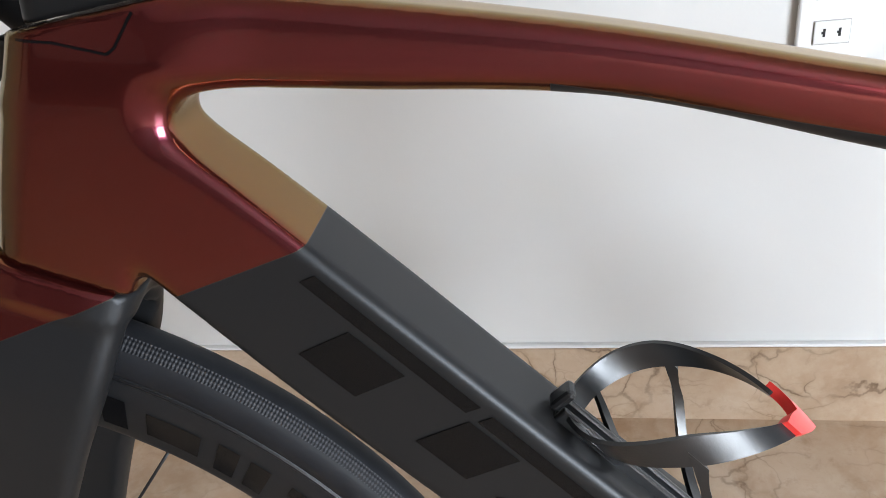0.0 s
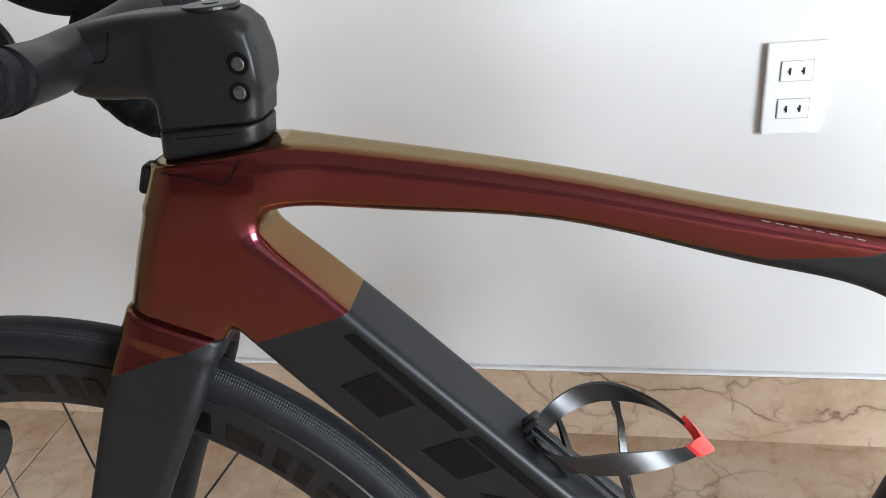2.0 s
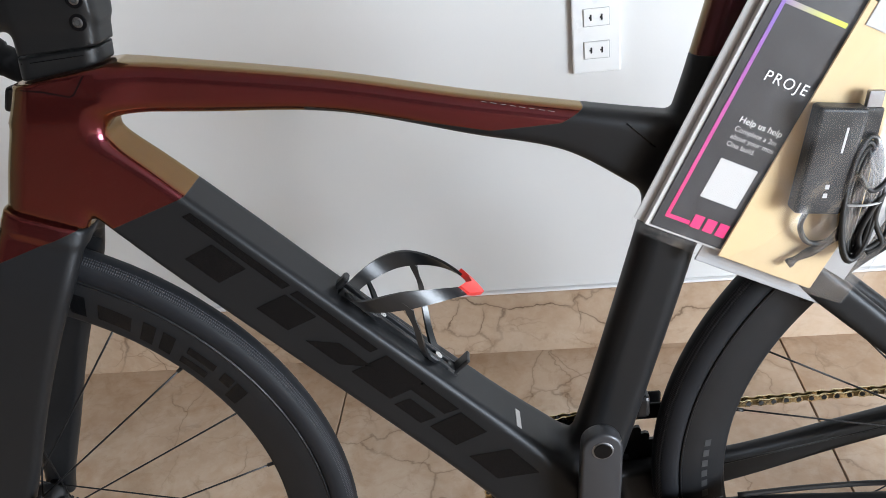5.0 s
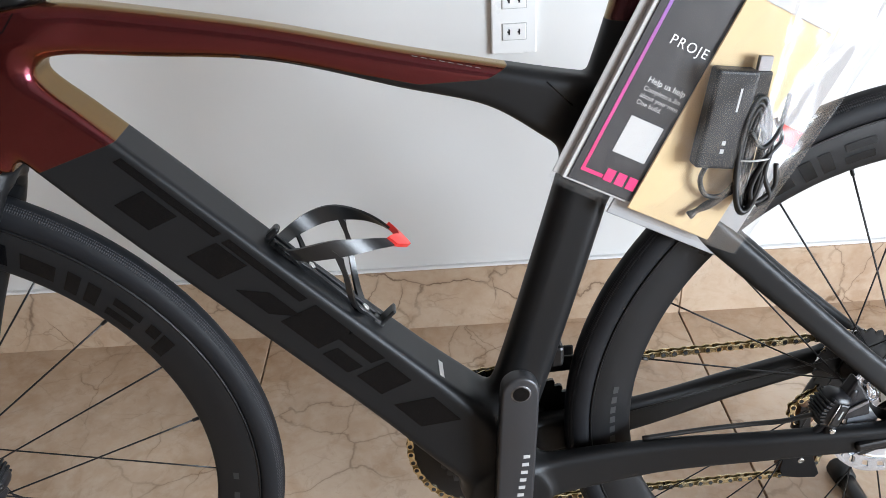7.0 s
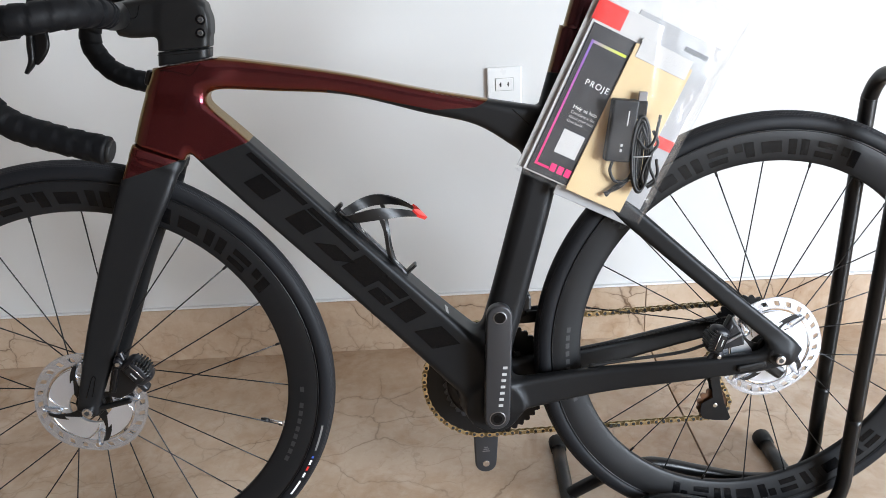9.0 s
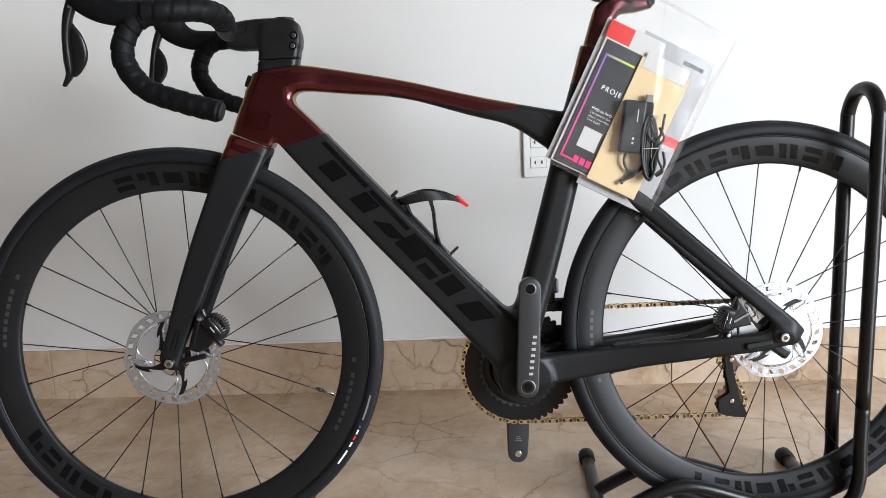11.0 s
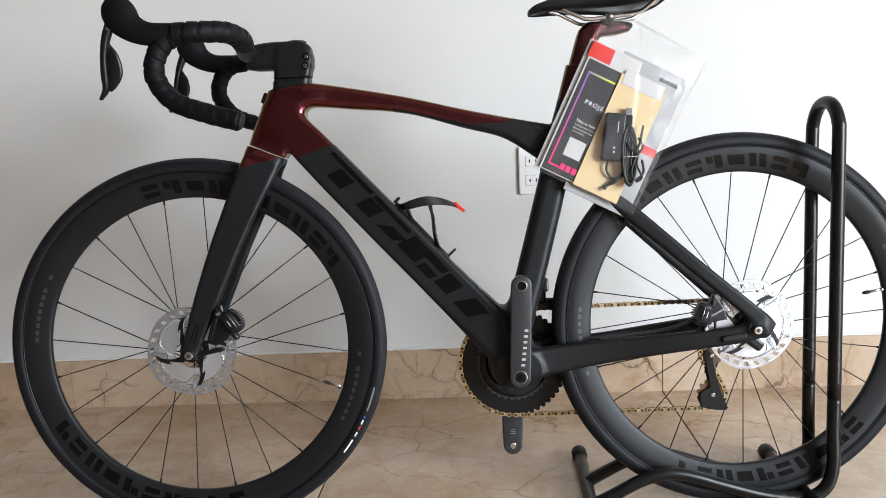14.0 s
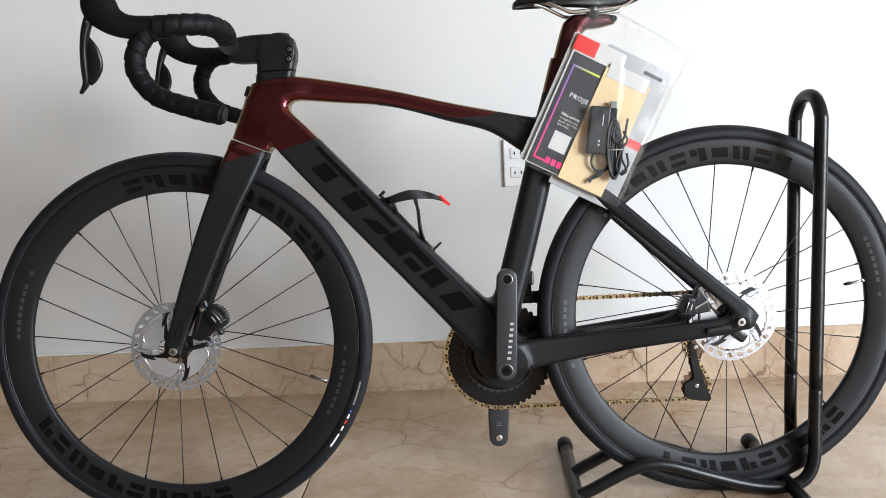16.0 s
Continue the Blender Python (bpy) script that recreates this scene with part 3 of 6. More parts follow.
CS_L, SS_L = stays(-1)
CS_Rt, SS_Rt = stays(1)


def frame_field(X, Y, Z):
    f = blend(f_front(X, Y, Z), f_shell(X, Y, Z), 0.020)
    seat = np.minimum(f_seat(X, Y, Z), blend(f_cap(X, Y, Z), f_mast_head(X, Y, Z), 0.012))
    f = blend(f, seat, np.interp(Z, (0.620, 0.695), (0.026, 0.006)))
    rear = blend(blend(CS_L(X, Y, Z), SS_L(X, Y, Z), 0.030), blend(CS_Rt(X, Y, Z), SS_Rt(X, Y, Z), 0.030), 0.004)
    return blend(f, rear, 0.016)


part("frame", solid("frame", frame_field, (0.09, -0.085, 0.215), (1.05, 0.085, 0.89), 0.003, M_FRAME), M_FRAME, bike, "slate grey carbon frame with a colour-shifting red front end")



def gap_line(p, q, width=0.0011, field=None, parent=None):
    """A thin dark joint on both flanks of the frame or the stem."""
    d = Vector((q[0] - p[0], q[1] - p[1])).normalized() * width / 2
    c = [(p[0] + d.y, p[1] - d.x), (q[0] + d.y, q[1] - d.x), (q[0] - d.y, q[1] + d.x), (p[0] - d.y, p[1] + d.x)]
    for side in (-1, 1):
        part("panel_gap", drape("panel_gap", c, field or frame_field, side, M_DECAL, 0.0003, 8), M_DECAL, parent or bike)


for p, q in (((0.168, 0.787), (0.184, 0.7845)), ((0.184, 0.7845), (0.205, 0.778)), ((0.205, 0.778), (0.209, 0.780)), ((0.209, 0.780), (0.220, 0.7925)),
             ((0.618, 0.706), (0.640, 0.684)), ((0.692, 0.8065), (0.726, 0.797))):
    gap_line(p, q)

FORK_D = (-0.396, -0.918)
f_crown = tube_field(STEER_O, FORK_D, [(0.0, -0.002, 0.0348, 0.0252, 0.024, 0), (0.012, -0.002, 0.0330, 0.0300, 0.020, 0)])


def leg(side):
    return tube_field(STEER_O, FORK_D, [(0.0, -0.002, 0.033, 0.010, 0.009, side * 0.0145), (0.05, -0.003, 0.0325, 0.0095, 0.009, side * 0.030), (0.10, -0.0055, 0.0295, 0.0085, 0.008, side * 0.036), (0.18, -0.0075, 0.0260, 0.0080, 0.0075, side * 0.041),
                                        (0.27, -0.006, 0.0225, 0.0080, 0.0075, side * 0.046), (0.35, -0.003, 0.0170, 0.0080, 0.007, side * 0.051), (0.385, 0.000, 0.0155, 0.0080, 0.007, side * 0.053)])


LEG_L, LEG_R = leg(-1), leg(1)


def fork_field(X, Y, Z):
    legs = blend(LEG_L(X, Y, Z), LEG_R(X, Y, Z), 0.006)
    f = blend(legs, f_crown(X, Y, Z), 0.010)
    top = (X - STEER_O[0]) * STEER_D[0] + (Z - STEER_O[1]) * STEER_D[1]
    wheel = np.hypot(np.maximum(np.abs(np.hypot(X - HUB_F[0], Z - HUB_F[1]) - 0.320) - 0.024, 0), np.maximum(np.abs(Y) - 0.0175, 0))
    return np.maximum(np.maximum(f, top), 0.003 - wheel)


part("fork", solid("fork", fork_field, (-0.05, -0.075, 0.30), (0.21, 0.075, 0.70), 0.0028, M_FORK), M_FORK, bike, "slate grey carbon fork with a red crown")

for p, q in (((0.000, 0.352), (0.0120, 0.3800)), ((0.0120, 0.3800), (0.0155, 0.3840)), ((0.0155, 0.3840), (0.0175, 0.3805)), ((0.0175, 0.3805), (0.0085, 0.353))):
    gap_line(p, q, 0.0012, fork_field)

# abstract gloss marks on both flanks of the down tube: slanted bars and blocks, (along, across) at the start and the end of each


def dt(a, n):
    """From along and across the down tube to the xz plane."""
    return (0.659 * a + 0.752 * n, -0.752 * a + 0.659 * n)


MARKS = [(-0.334, -0.234, 0.6395, 0.6470, 0.003), (-0.311, -0.277, 0.6085, 0.6350, 0.009), (-0.239, -0.2055, 0.6090, 0.6370, 0.010), (-0.226, -0.138, 0.6395, 0.6470, 0.003),
         (-0.188, -0.150, 0.6110, 0.6290, 0.024), (-0.137, -0.092, 0.6120, 0.6470, 0.012), (-0.088, -0.044, 0.6330, 0.6465, 0.006),
         (-0.085, -0.053, 0.6100, 0.6250, 0.006), (-0.044, -0.0115, 0.6130, 0.6450, 0.010), (0.006, 0.044, 0.6120, 0.6460, 0.022)]
for side in (-1, 1):
    for a0, a1, n0, n1, lean in MARKS:
        corners = (dt(a0, n0), dt(a1, n0), dt(a1 + lean, n1), dt(a0 + lean, n1))
        part("decal", drape("decal", corners, frame_field, side, M_DECAL), M_DECAL, bike, "gloss black mark")

# a fine outlined print on the top tube
for i in range(8):
    for dz in (0.0036,):
        x, z = 0.509 + 0.0072 * i, 0.7318 - 0.00187 * i + dz
        c = [(x, z), (x + 0.0046, z - 0.0012), (x + 0.0046, z - 0.0008), (x, z + 0.0004)]
        part("lettering_bar", drape("lettering_bar", c, frame_field, -1, M_GREYINK, 0.0003, 3), M_GREYINK, bike)

# small fittings on the frame
for z, x in ((0.455, 0.5950), (0.520, 0.6120)):
    part("frame_bolt", disc(bmesh.new(), 0.004, 0.005, pose(x, 0, z, 0, -75, 0), 12, 0.001), M_STEEL, bike, "small silver bolt")
bm = bmesh.new()
box(bm, (-0.0035, -0.007, -0.010), (0.0035, 0.007, 0.010), 0.003, pose(0.1465, 0, 0.777, 0, 23, 0))
part("head_badge", bm, M_BLACK, bike, "small black badge")
ON_DOWN = Matrix(((0.659, 0, 0.752, 0), (0, 1, 0, 0), (-0.752, 0, 0.659, 0), (0, 0, 0, 1)))   # along, sideways, out of the down tube
# pale strip that paints a small highlight on the down tube
bm = box(bmesh.new(), (0.0205, -0.021, 0.6620), (0.0265, 0.004, 0.6638), 0.0003, ON_DOWN)
part("sticker", bm, M_PALEINK, bike, "narrow pale strip painted as a small highlight")

# ---- stem and bar ----


def stem_field(X, Y, Z):
    up = tube_field((0.1975, 0.806), (0.16, 0.987), [(-0.010, 0, 0.0325, 0.0198, 0.012, 0), (0.02, 0, 0.0325, 0.0198, 0.009, 0), (0.044, 0, 0.0320, 0.0195, 0.008, 0), (0.056, 0.003, 0.0285, 0.018, 0.010, 0)])(X, Y, Z)
    fwd = tube_field((0.125, 0.8485), (1, 0), [(-0.006, 0, 0.019, 0.018, 0.013, 0), (0.01, 0.0, 0.0225, 0.0195, 0.014, 0), (0.04, 0.0012, 0.0238, 0.0195, 0.0100, 0), (0.085, 0.0008, 0.0236, 0.0198, 0.0080, 0), (0.099, -0.0005, 0.0226, 0.0195, 0.0090, 0), (0.108, -0.003, 0.0185, 0.0185, 0.011, 0)])(X, Y, Z)
    return np.maximum(blend(up, fwd, 0.008), 0.8088 + 0.02 * (X - 0.19) - Z)


M_BOLT = plain("grey_bolt_steel", (0.22, 0.22, 0.23), 0.35, metal=1.0, bump=0.05)
STEM_IN = Matrix.Translation((0.0, 0.008, 0.0008))
stem = part("stem", solid("stem", stem_field, (0.10, -0.035, 0.79), (0.26, 0.035, 0.89), 0.0022, M_STEM), M_STEM, bike, "satin black alloy stem", m=STEM_IN)

for p, q in (((0.1545, 0.866), (0.150, 0.8535)), ((0.150, 0.8535), (0.146, 0.8505)), ((0.146, 0.8505), (0.1225, 0.8500))):
    gap_line(p, q, 0.0010, stem_field, stem)
part("stem_cap", disc(bmesh.new(), 0.0165, 0.003, pose(0.209, 0, 0.8728, 0, 1, 0), 40, 0.0008), M_BLACK, stem, "round black stem cap")
part("stem_cap_bolt", disc(bmesh.new(), 0.0046, 0.0038, pose(0.209, 0, 0.8730, 0, 1, 0), 16, 0.0005), M_DECAL, stem)


def cover_field(X, Y, Z):
    f = tube_field((0.1935, 0.782), (0.16, 0.987), [(0.000, 0, 0.0325, 0.0204, 0.013, 0), (0.0400, 0, 0.0325, 0.0198, 0.012, 0)])(X, Y, Z)
    return np.maximum(np.maximum(f, (0.7895 + 0.10 * (X - 0.154)) - Z), Z - (0.8080 + 0.02 * (X - 0.19)))


cover = part("headset_cover", solid("headset_cover", cover_field, (0.14, -0.035, 0.77), (0.25, 0.035, 0.82), 0.002, M_STEM), M_STEM, bike, "black spacer stack", m=Matrix.Translation((0.0, 0.007, 0.0)))
gap_line((0.160, 0.8036), (0.229, 0.8052), 0.0006, cover_field, cover)


def flank(field, x, z):
    """The depth at which a solid's flank towards -y lies."""
    y = np.array([-0.06])
    for _ in range(60):
        y = y + np.clip(field(np.array([x]), y, np.array([z])), -0.004, 0.004)
    return float(y[0])


for x, z in ((0.2268, 0.8437), (0.2240, 0.8277)):
    y = flank(stem_field, x - 0.003, z)
    part("bolt_ring", disc(bmesh.new(), 0.0064, 0.0016, pose(x, y, z, 90), 24, 0.0005), M_DECAL, stem)
    part("stem_bolt", disc(bmesh.new(), 0.0040, 0.0026, pose(x, y, z, 90), 20, 0.0008), M_BOLT, stem, "silver hex bolt")
    part("bolt_socket", disc(bmesh.new(), 0.0026, 0.0032, pose(x, y, z, 90), 6), M_SLOT, stem)

SHIFT = Matrix.Translation((-0.0085, 0, 0.0002))


def mirror(path, side):
    return [(p[0], p[1] * -side, *p[2:]) for p in path]


bar = part("handlebar", sweep("handlebar", smooth_path([(0.135, -0.092, 0.8565), (0.131, -0.060, 0.8520), (0.126, -0.03, 0.8485), (0.126, 0, 0.8485), (0.126, 0.03, 0.8485), (0.131, 0.060, 0.8520), (0.135, 0.092, 0.8565)]), (0.0160, 0.0160), M_STEM, 24, up=(0, 0, 1)), M_STEM, bike, "black drop handlebar wound with black tape",
           m=Matrix.Translation((0.03, -0.178, 0.86)) @ pose(0, 0, 0, 2.2, 0, 0.2) @ Matrix.Translation((-0.03, 0.178, -0.86)))
for side in (-1, 1):
    tops = smooth_path(mirror([(0.1335, -0.078, 0.8545), (0.1355, -0.096, 0.857), (0.136, -0.115, 0.859), (0.122, -0.152, 0.862), (0.086, -0.175, 0.860), (0.050, -0.179, 0.858)], side), 16)
    part("bar_tape", sweep("bar_tape", tops, [(0.0158, 0.0170)] * len(tops), M_RUBBER, 24, wrap=0.019, up=(0, 0, 1)), M_RUBBER, bar, "black wound bar tape")
    drop = smooth_path(mirror([(0.062, -0.177, 0.856), (0.041, -0.178, 0.842), (0.027, -0.179, 0.815), (0.029, -0.180, 0.787), (0.054, -0.182, 0.755), (0.104, -0.187, 0.7345), (0.155 if side < 0 else 0.138, -0.192, 0.7195 if side < 0 else 0.7245)], side), 16)
    part("bar_tape", sweep("bar_tape", drop, [(0.0150, 0.0150)] * len(drop), M_RUBBER, 24, wrap=0.019), M_RUBBER, bar, "black wound bar tape", m=SHIFT)
    part("bar_end_plug", disc(bmesh.new(), 0.0125, 0.006, Matrix.Translation((0.157 if side < 0 else 0.140, -0.192 * -side, 0.719 if side < 0 else 0.724)) @ pose(0, 0, 0, 0, 106, 0), 20, 0.002), M_CAP, bar, m=SHIFT)
    hood = smooth_path(mirror([(0.084, -0.176, 0.857, 0.0140, 0.0165), (0.055, -0.178, 0.857, 0.0150, 0.0178), (0.020, -0.178, 0.860, 0.0150, 0.0180), (-0.003, -0.177, 0.870, 0.0145, 0.0215), (-0.019, -0.175, 0.887, 0.0150, 0.0270), (-0.027, -0.174, 0.904, 0.0135, 0.0240), (-0.030, -0.173, 0.917, 0.0080, 0.0120)], side), 8)
    part("hood", sweep("hood", hood[:, :3], hood[:, 3:], M_RUBBER, 20), M_RUBBER, bar, "black rubber brake hood", m=SHIFT)
    lever = smooth_path(mirror([(-0.036, -0.174, 0.880, 0.0075, 0.008), (-0.046, -0.173, 0.858, 0.0075, 0.0065), (-0.053, -0.170, 0.830, 0.0070, 0.0055), (-0.056, -0.165, 0.802, 0.0075, 0.0060), (-0.058, -0.161, 0.782, 0.0070, 0.0050), (-0.069, -0.158, 0.766, 0.0050, 0.0025)], side), 8)
    part("brake_lever", sweep("brake_lever", lever[:, :3], lever[:, 3:], M_BLACK, 14, power=2.6), M_BLACK, bar, "black carbon brake lever", m=SHIFT)
    pad = smooth_path(mirror([(-0.046, -0.170, 0.848, 0.003, 0.004), (-0.040, -0.168, 0.828, 0.004, 0.0095), (-0.040, -0.165, 0.806, 0.004, 0.0115), (-0.047, -0.162, 0.788, 0.0035, 0.0075), (-0.053, -0.161, 0.778, 0.002, 0.003)], side), 8)
    part("shift_paddle", sweep("shift_paddle", pad[:, :3], pad[:, 3:], M_BLACK, 12, power=2.8), M_BLACK, bar, "black shift paddle", m=SHIFT)
    part("hood_screw", disc(bmesh.new(), 0.0022, 0.002, Matrix.Translation((-0.036, -0.1895 * -side, 0.868)) @ pose(0, 0, 0, 90), 10), M_STEEL, bar, m=SHIFT)

# ---- saddle and seat mast head ----


def saddle_mesh():
    """Stations from nose to tail: x, half width, top, drop of the flanks."""
    st = smooth_path([(0.6165, 0.009, 0.9085, 0.004), (0.630, 0.017, 0.9170, 0.012), (0.665, 0.021, 0.9265, 0.020), (0.720, 0.026, 0.9320, 0.025), (0.775, 0.042, 0.9370, 0.031), (0.820, 0.062, 0.9435, 0.034), (0.857, 0.069, 0.9495, 0.028), (0.880, 0.058, 0.9520, 0.016), (0.887, 0.040, 0.9510, 0.008)], 6)
    n, verts, faces = 22, [], []
    for x, w, top, fall in st:
        for k in range(n + 1):
            u = -1 + 2 * k / n
            a = abs(u)
            z = top - fall * max(0, (a - 0.55) / 0.45) ** 1.7 - 0.003 * (1 - a * 2.2 if a < 0.45 else 0)
            yy = w * math.copysign(min(1, a * 1.06) ** 0.9, u) if a < 0.96 else w * math.copysign(1.0, u) * 0.97
            verts.append((x, yy, z))
    m = n + 1
    top_count = len(verts)
    verts += [(x, y * 0.93, z - 0.0045 if abs(y) > 1e-9 else z - 0.0045) for x, y, z in verts]
    for i in range(len(st) - 1):
        for k in range(n):
            a = i * m + k
            faces.append((a, a + m, a + m + 1, a + 1))
            b = a + top_count
            faces.append((b, b + 1, b + m + 1, b + m))
    for i in range(len(st) - 1):
        for a in (i * m, i * m + n):
            faces.append((a, a + m, a + m + top_count, a + top_count))
    for i in (0, len(st) - 1):
        for k in range(n):
            a = i * m + k
            faces.append((a, a + 1, a + 1 + top_count, a + top_count))
    return mesh_of("saddle", verts, faces, M_SADDLE)


saddle = part("saddle", saddle_mesh(), M_SADDLE, bike, "black racing saddle on steel rails", m=Matrix.Translation((0.006, 0, -0.001)))
for side in (-1, 1):
    rail = smooth_path([(0.655, 0.008 * side, 0.9075), (0.672, 0.016 * side, 0.9045), (0.696, 0.021 * side, 0.893), (0.717, 0.022 * side, 0.8848), (0.755, 0.022 * side, 0.887), (0.795, 0.022 * side, 0.890), (0.815, 0.024 * side, 0.896), (0.838, 0.032 * side, 0.914), (0.850, 0.036 * side, 0.921)], 8)
    part("saddle_rail", sweep("saddle_rail", rail, (0.0035, 0.0035), M_STEEL, 12), M_STEEL, saddle, "silver steel rail")
    part("rail_clamp", disc(bmesh.new(), 0.0068, 0.011, Matrix.Translation((0.7555, 0.0235 * side, 0.8860)) @ pose(0, 0, 0, 90), 24, 0.003), M_BLACK, saddle)
bm = bmesh.new()
disc(bm, 0.0105, 0.040, Matrix.Translation((0.7555, 0, 0.884)) @ pose(0, 0, 0, 90), 28, 0.002)
part("saddle_clamp", bm, M_BLACK, saddle)
part("mast_head_bolt", disc(bmesh.new(), 0.0055, 0.012, Matrix.Translation((0.7985, -0.010, 0.871)) @ pose(0, 0, 0, 90), 16, 0.001), M_BLACK, bike, "dark clamp bolt")
part("saddle_clamp_bolt", disc(bmesh.new(), 0.0030, 0.008, Matrix.Translation((0.7555, -0.0300, 0.886)) @ pose(0, 0, 0, 90), 16, 0.001), M_STEEL, saddle)
for side in (-1, 1):
    bm = bmesh.new()
    outline = [(0.837, 0.0700, 0.9165), (0.840, 0.0705, 0.9265), (0.872, 0.0645, 0.9445), (0.881, 0.0600, 0.9430), (0.866, 0.0675, 0.9225)]
    out = [bm.verts.new((x, y * side, z)) for x, y, z in outline]
    ins = [bm.verts.new((x, (y - 0.006) * side, z)) for x, y, z in outline]
    bm.faces.new(out), bm.faces.new(ins[::-1])
    for k in range(5):
        bm.faces.new((out[k], ins[k], ins[(k + 1) % 5], out[(k + 1) % 5]))
    bmesh.ops.bevel(bm, geom=list(bm.edges), offset=0.0015, segments=2, affect="EDGES", profile=0.5)
    part("saddle_tail_panel", bm, plain("grey_tail_panel", (0.20, 0.20, 0.21), 0.25), saddle, "glossy grey tail panel")

# ---- wheels ----
R_RIM, R_BED = 0.3165, 0.270


def rim_half(r):
    """Half the rim's width at a radius."""
    u = (r - R_BED) / (R_RIM - R_BED)
    return 0.0035 + 0.0095 * min(1, max(0, u) * 1.35) ** 0.62 if u < 0.75 else 0.0130 - 0.0006 * (u - 0.75) * 4


radii = [R_BED + (R_RIM - R_BED) * t for t in (0, 0.03, 0.1, 0.2, 0.35, 0.5, 0.65, 0.8, 0.93, 1.0)]
rim_profile = [(r, -rim_half(r)) for r in radii] + [(r, rim_half(r)) for r in reversed(radii)]
RIM_MESH = lathe("rim", rim_profile, M_CARBON, 144)
tyre_profile = []
for k in range(30):
    a = math.pi * (-0.62 + 1.24 * k / 29)
    tyre_profile.append((0.3250 + 0.0158 * math.cos(a), 0.0152 * math.sin(a)))
tyre_profile += [(0.3150, 0.0105), (0.3150, -0.0105)]
TYRE_MESH = lathe("tyre", tyre_profile, M_TYRE, 160)
groove_profile = [(0.3142, -0.0127), (0.3156, -0.0138), (0.3168, -0.0132), (0.3150, -0.0110)]
GROOVE_MESH = lathe("bead_line", groove_profile, M_BLACK, 144)


def arc_patch(name, r0, r1, a0, a1, material, side=-1, lift=0.0005, lean=0.0, n=6, m=4):
    """A thin sheet on the rim's flank between two radii and two angles (degrees)."""
    verts, faces = [], []
    for i in range(n + 1):
        for k in range(m + 1):
            r = r0 + (r1 - r0) * k / m
            a = radians(a0 + (a1 - a0) * i / n + lean * k / m)
            verts.append((r * math.cos(a), side * (rim_half(r) + lift), r * math.sin(a)))
    for i in range(n):
        for k in range(m):
            a = i * (m + 1) + k
            faces.append((a, a + 1, a + m + 2, a + m + 1))
    return mesh_of(name, verts, faces, material)


def crank_mesh(length, w0, w1, thick):
    """An arm along local z with round ends, waisted and bevelled."""
    pts = []
    n = 14
    for k in range(n + 1):
        a = math.pi + math.pi * k / n
        pts.append((w0 * math.cos(a), w0 * math.sin(a)))
    for t in (0.2, 0.5, 0.8):
        w = w0 + (w1 - w0) * t + 0.0005
        pts.append((w, length * t))
    for k in range(n + 1):
        a = math.pi * k / n
        pts.append((w1 * math.cos(a), length + w1 * math.sin(a)))
    for t in (0.8, 0.5, 0.2):
        w = w0 + (w1 - w0) * t + 0.0005
        pts.append((-w, length * t))
    bm = bmesh.new()
    vs = [bm.verts.new((x, -thick / 2, z)) for x, z in pts]
    f = bm.faces.new(vs)
    ex = bmesh.ops.extrude_face_region(bm, geom=[f])
    bmesh.ops.translate(bm, verts=[v for v in ex["geom"] if isinstance(v, bmesh.types.BMVert)], vec=(0, thick, 0))
    edges = [e for e in bm.edges if abs(e.verts[0].co.y - e.verts[1].co.y) < 1e-7]
    bmesh.ops.bevel(bm, geom=edges, offset=0.0032, segments=3, affect="EDGES", profile=0.5)
    return bm


def rotor_mesh(radius, seed):
    """A slotted brake track, real holes through it, with swept inner arms and a finned inner plate."""
    n, verts, faces = 120, [], []
    rings = [radius - 0.0175, radius - 0.0125, radius - 0.0050, radius]
    for y in (-0.0009, 0.0009):
        for i in range(n):
            a = 2 * math.pi * i / n
            for j, r in enumerate(rings):
                wob = 0.0012 * math.sin(a * 4) if j in (0, 3) else 0
                shift = 0.05 * (j - 1.5) if j in (1, 2) else 0
                verts.append(((r + wob) * math.cos(a + shift), y, (r + wob) * math.sin(a + shift)))
    m = 4
    for i in range(n):
        k = (i + 1) % n
        for j in range(3):
            if j == 1 and i % 5 in (0, 1):
                for p, q in ((i * m + 1, i * m + 2),) if i % 5 == 0 else ((k * m + 2, k * m + 1),):
                    faces.append((p, q, q + n * m, p + n * m))
                faces.append((i * m + 1, k * m + 1, k * m + 1 + n * m, i * m + 1 + n * m))
                faces.append((i * m + 2, i * m + 2 + n * m, k * m + 2 + n * m, k * m + 2))
                continue
            a, b, c, d = i * m + j, i * m + j + 1, k * m + j + 1, k * m + j
            faces.append((a, b, c, d))
            faces.append((a + n * m, d + n * m, c + n * m, b + n * m))
        for j in (0, 3):
            faces.append((i * m + j, k * m + j, k * m + j + n * m, i * m + j + n * m))
    me = mesh_of("brake_rotor", verts, faces, M_TRACK, smooth=False)
    return me


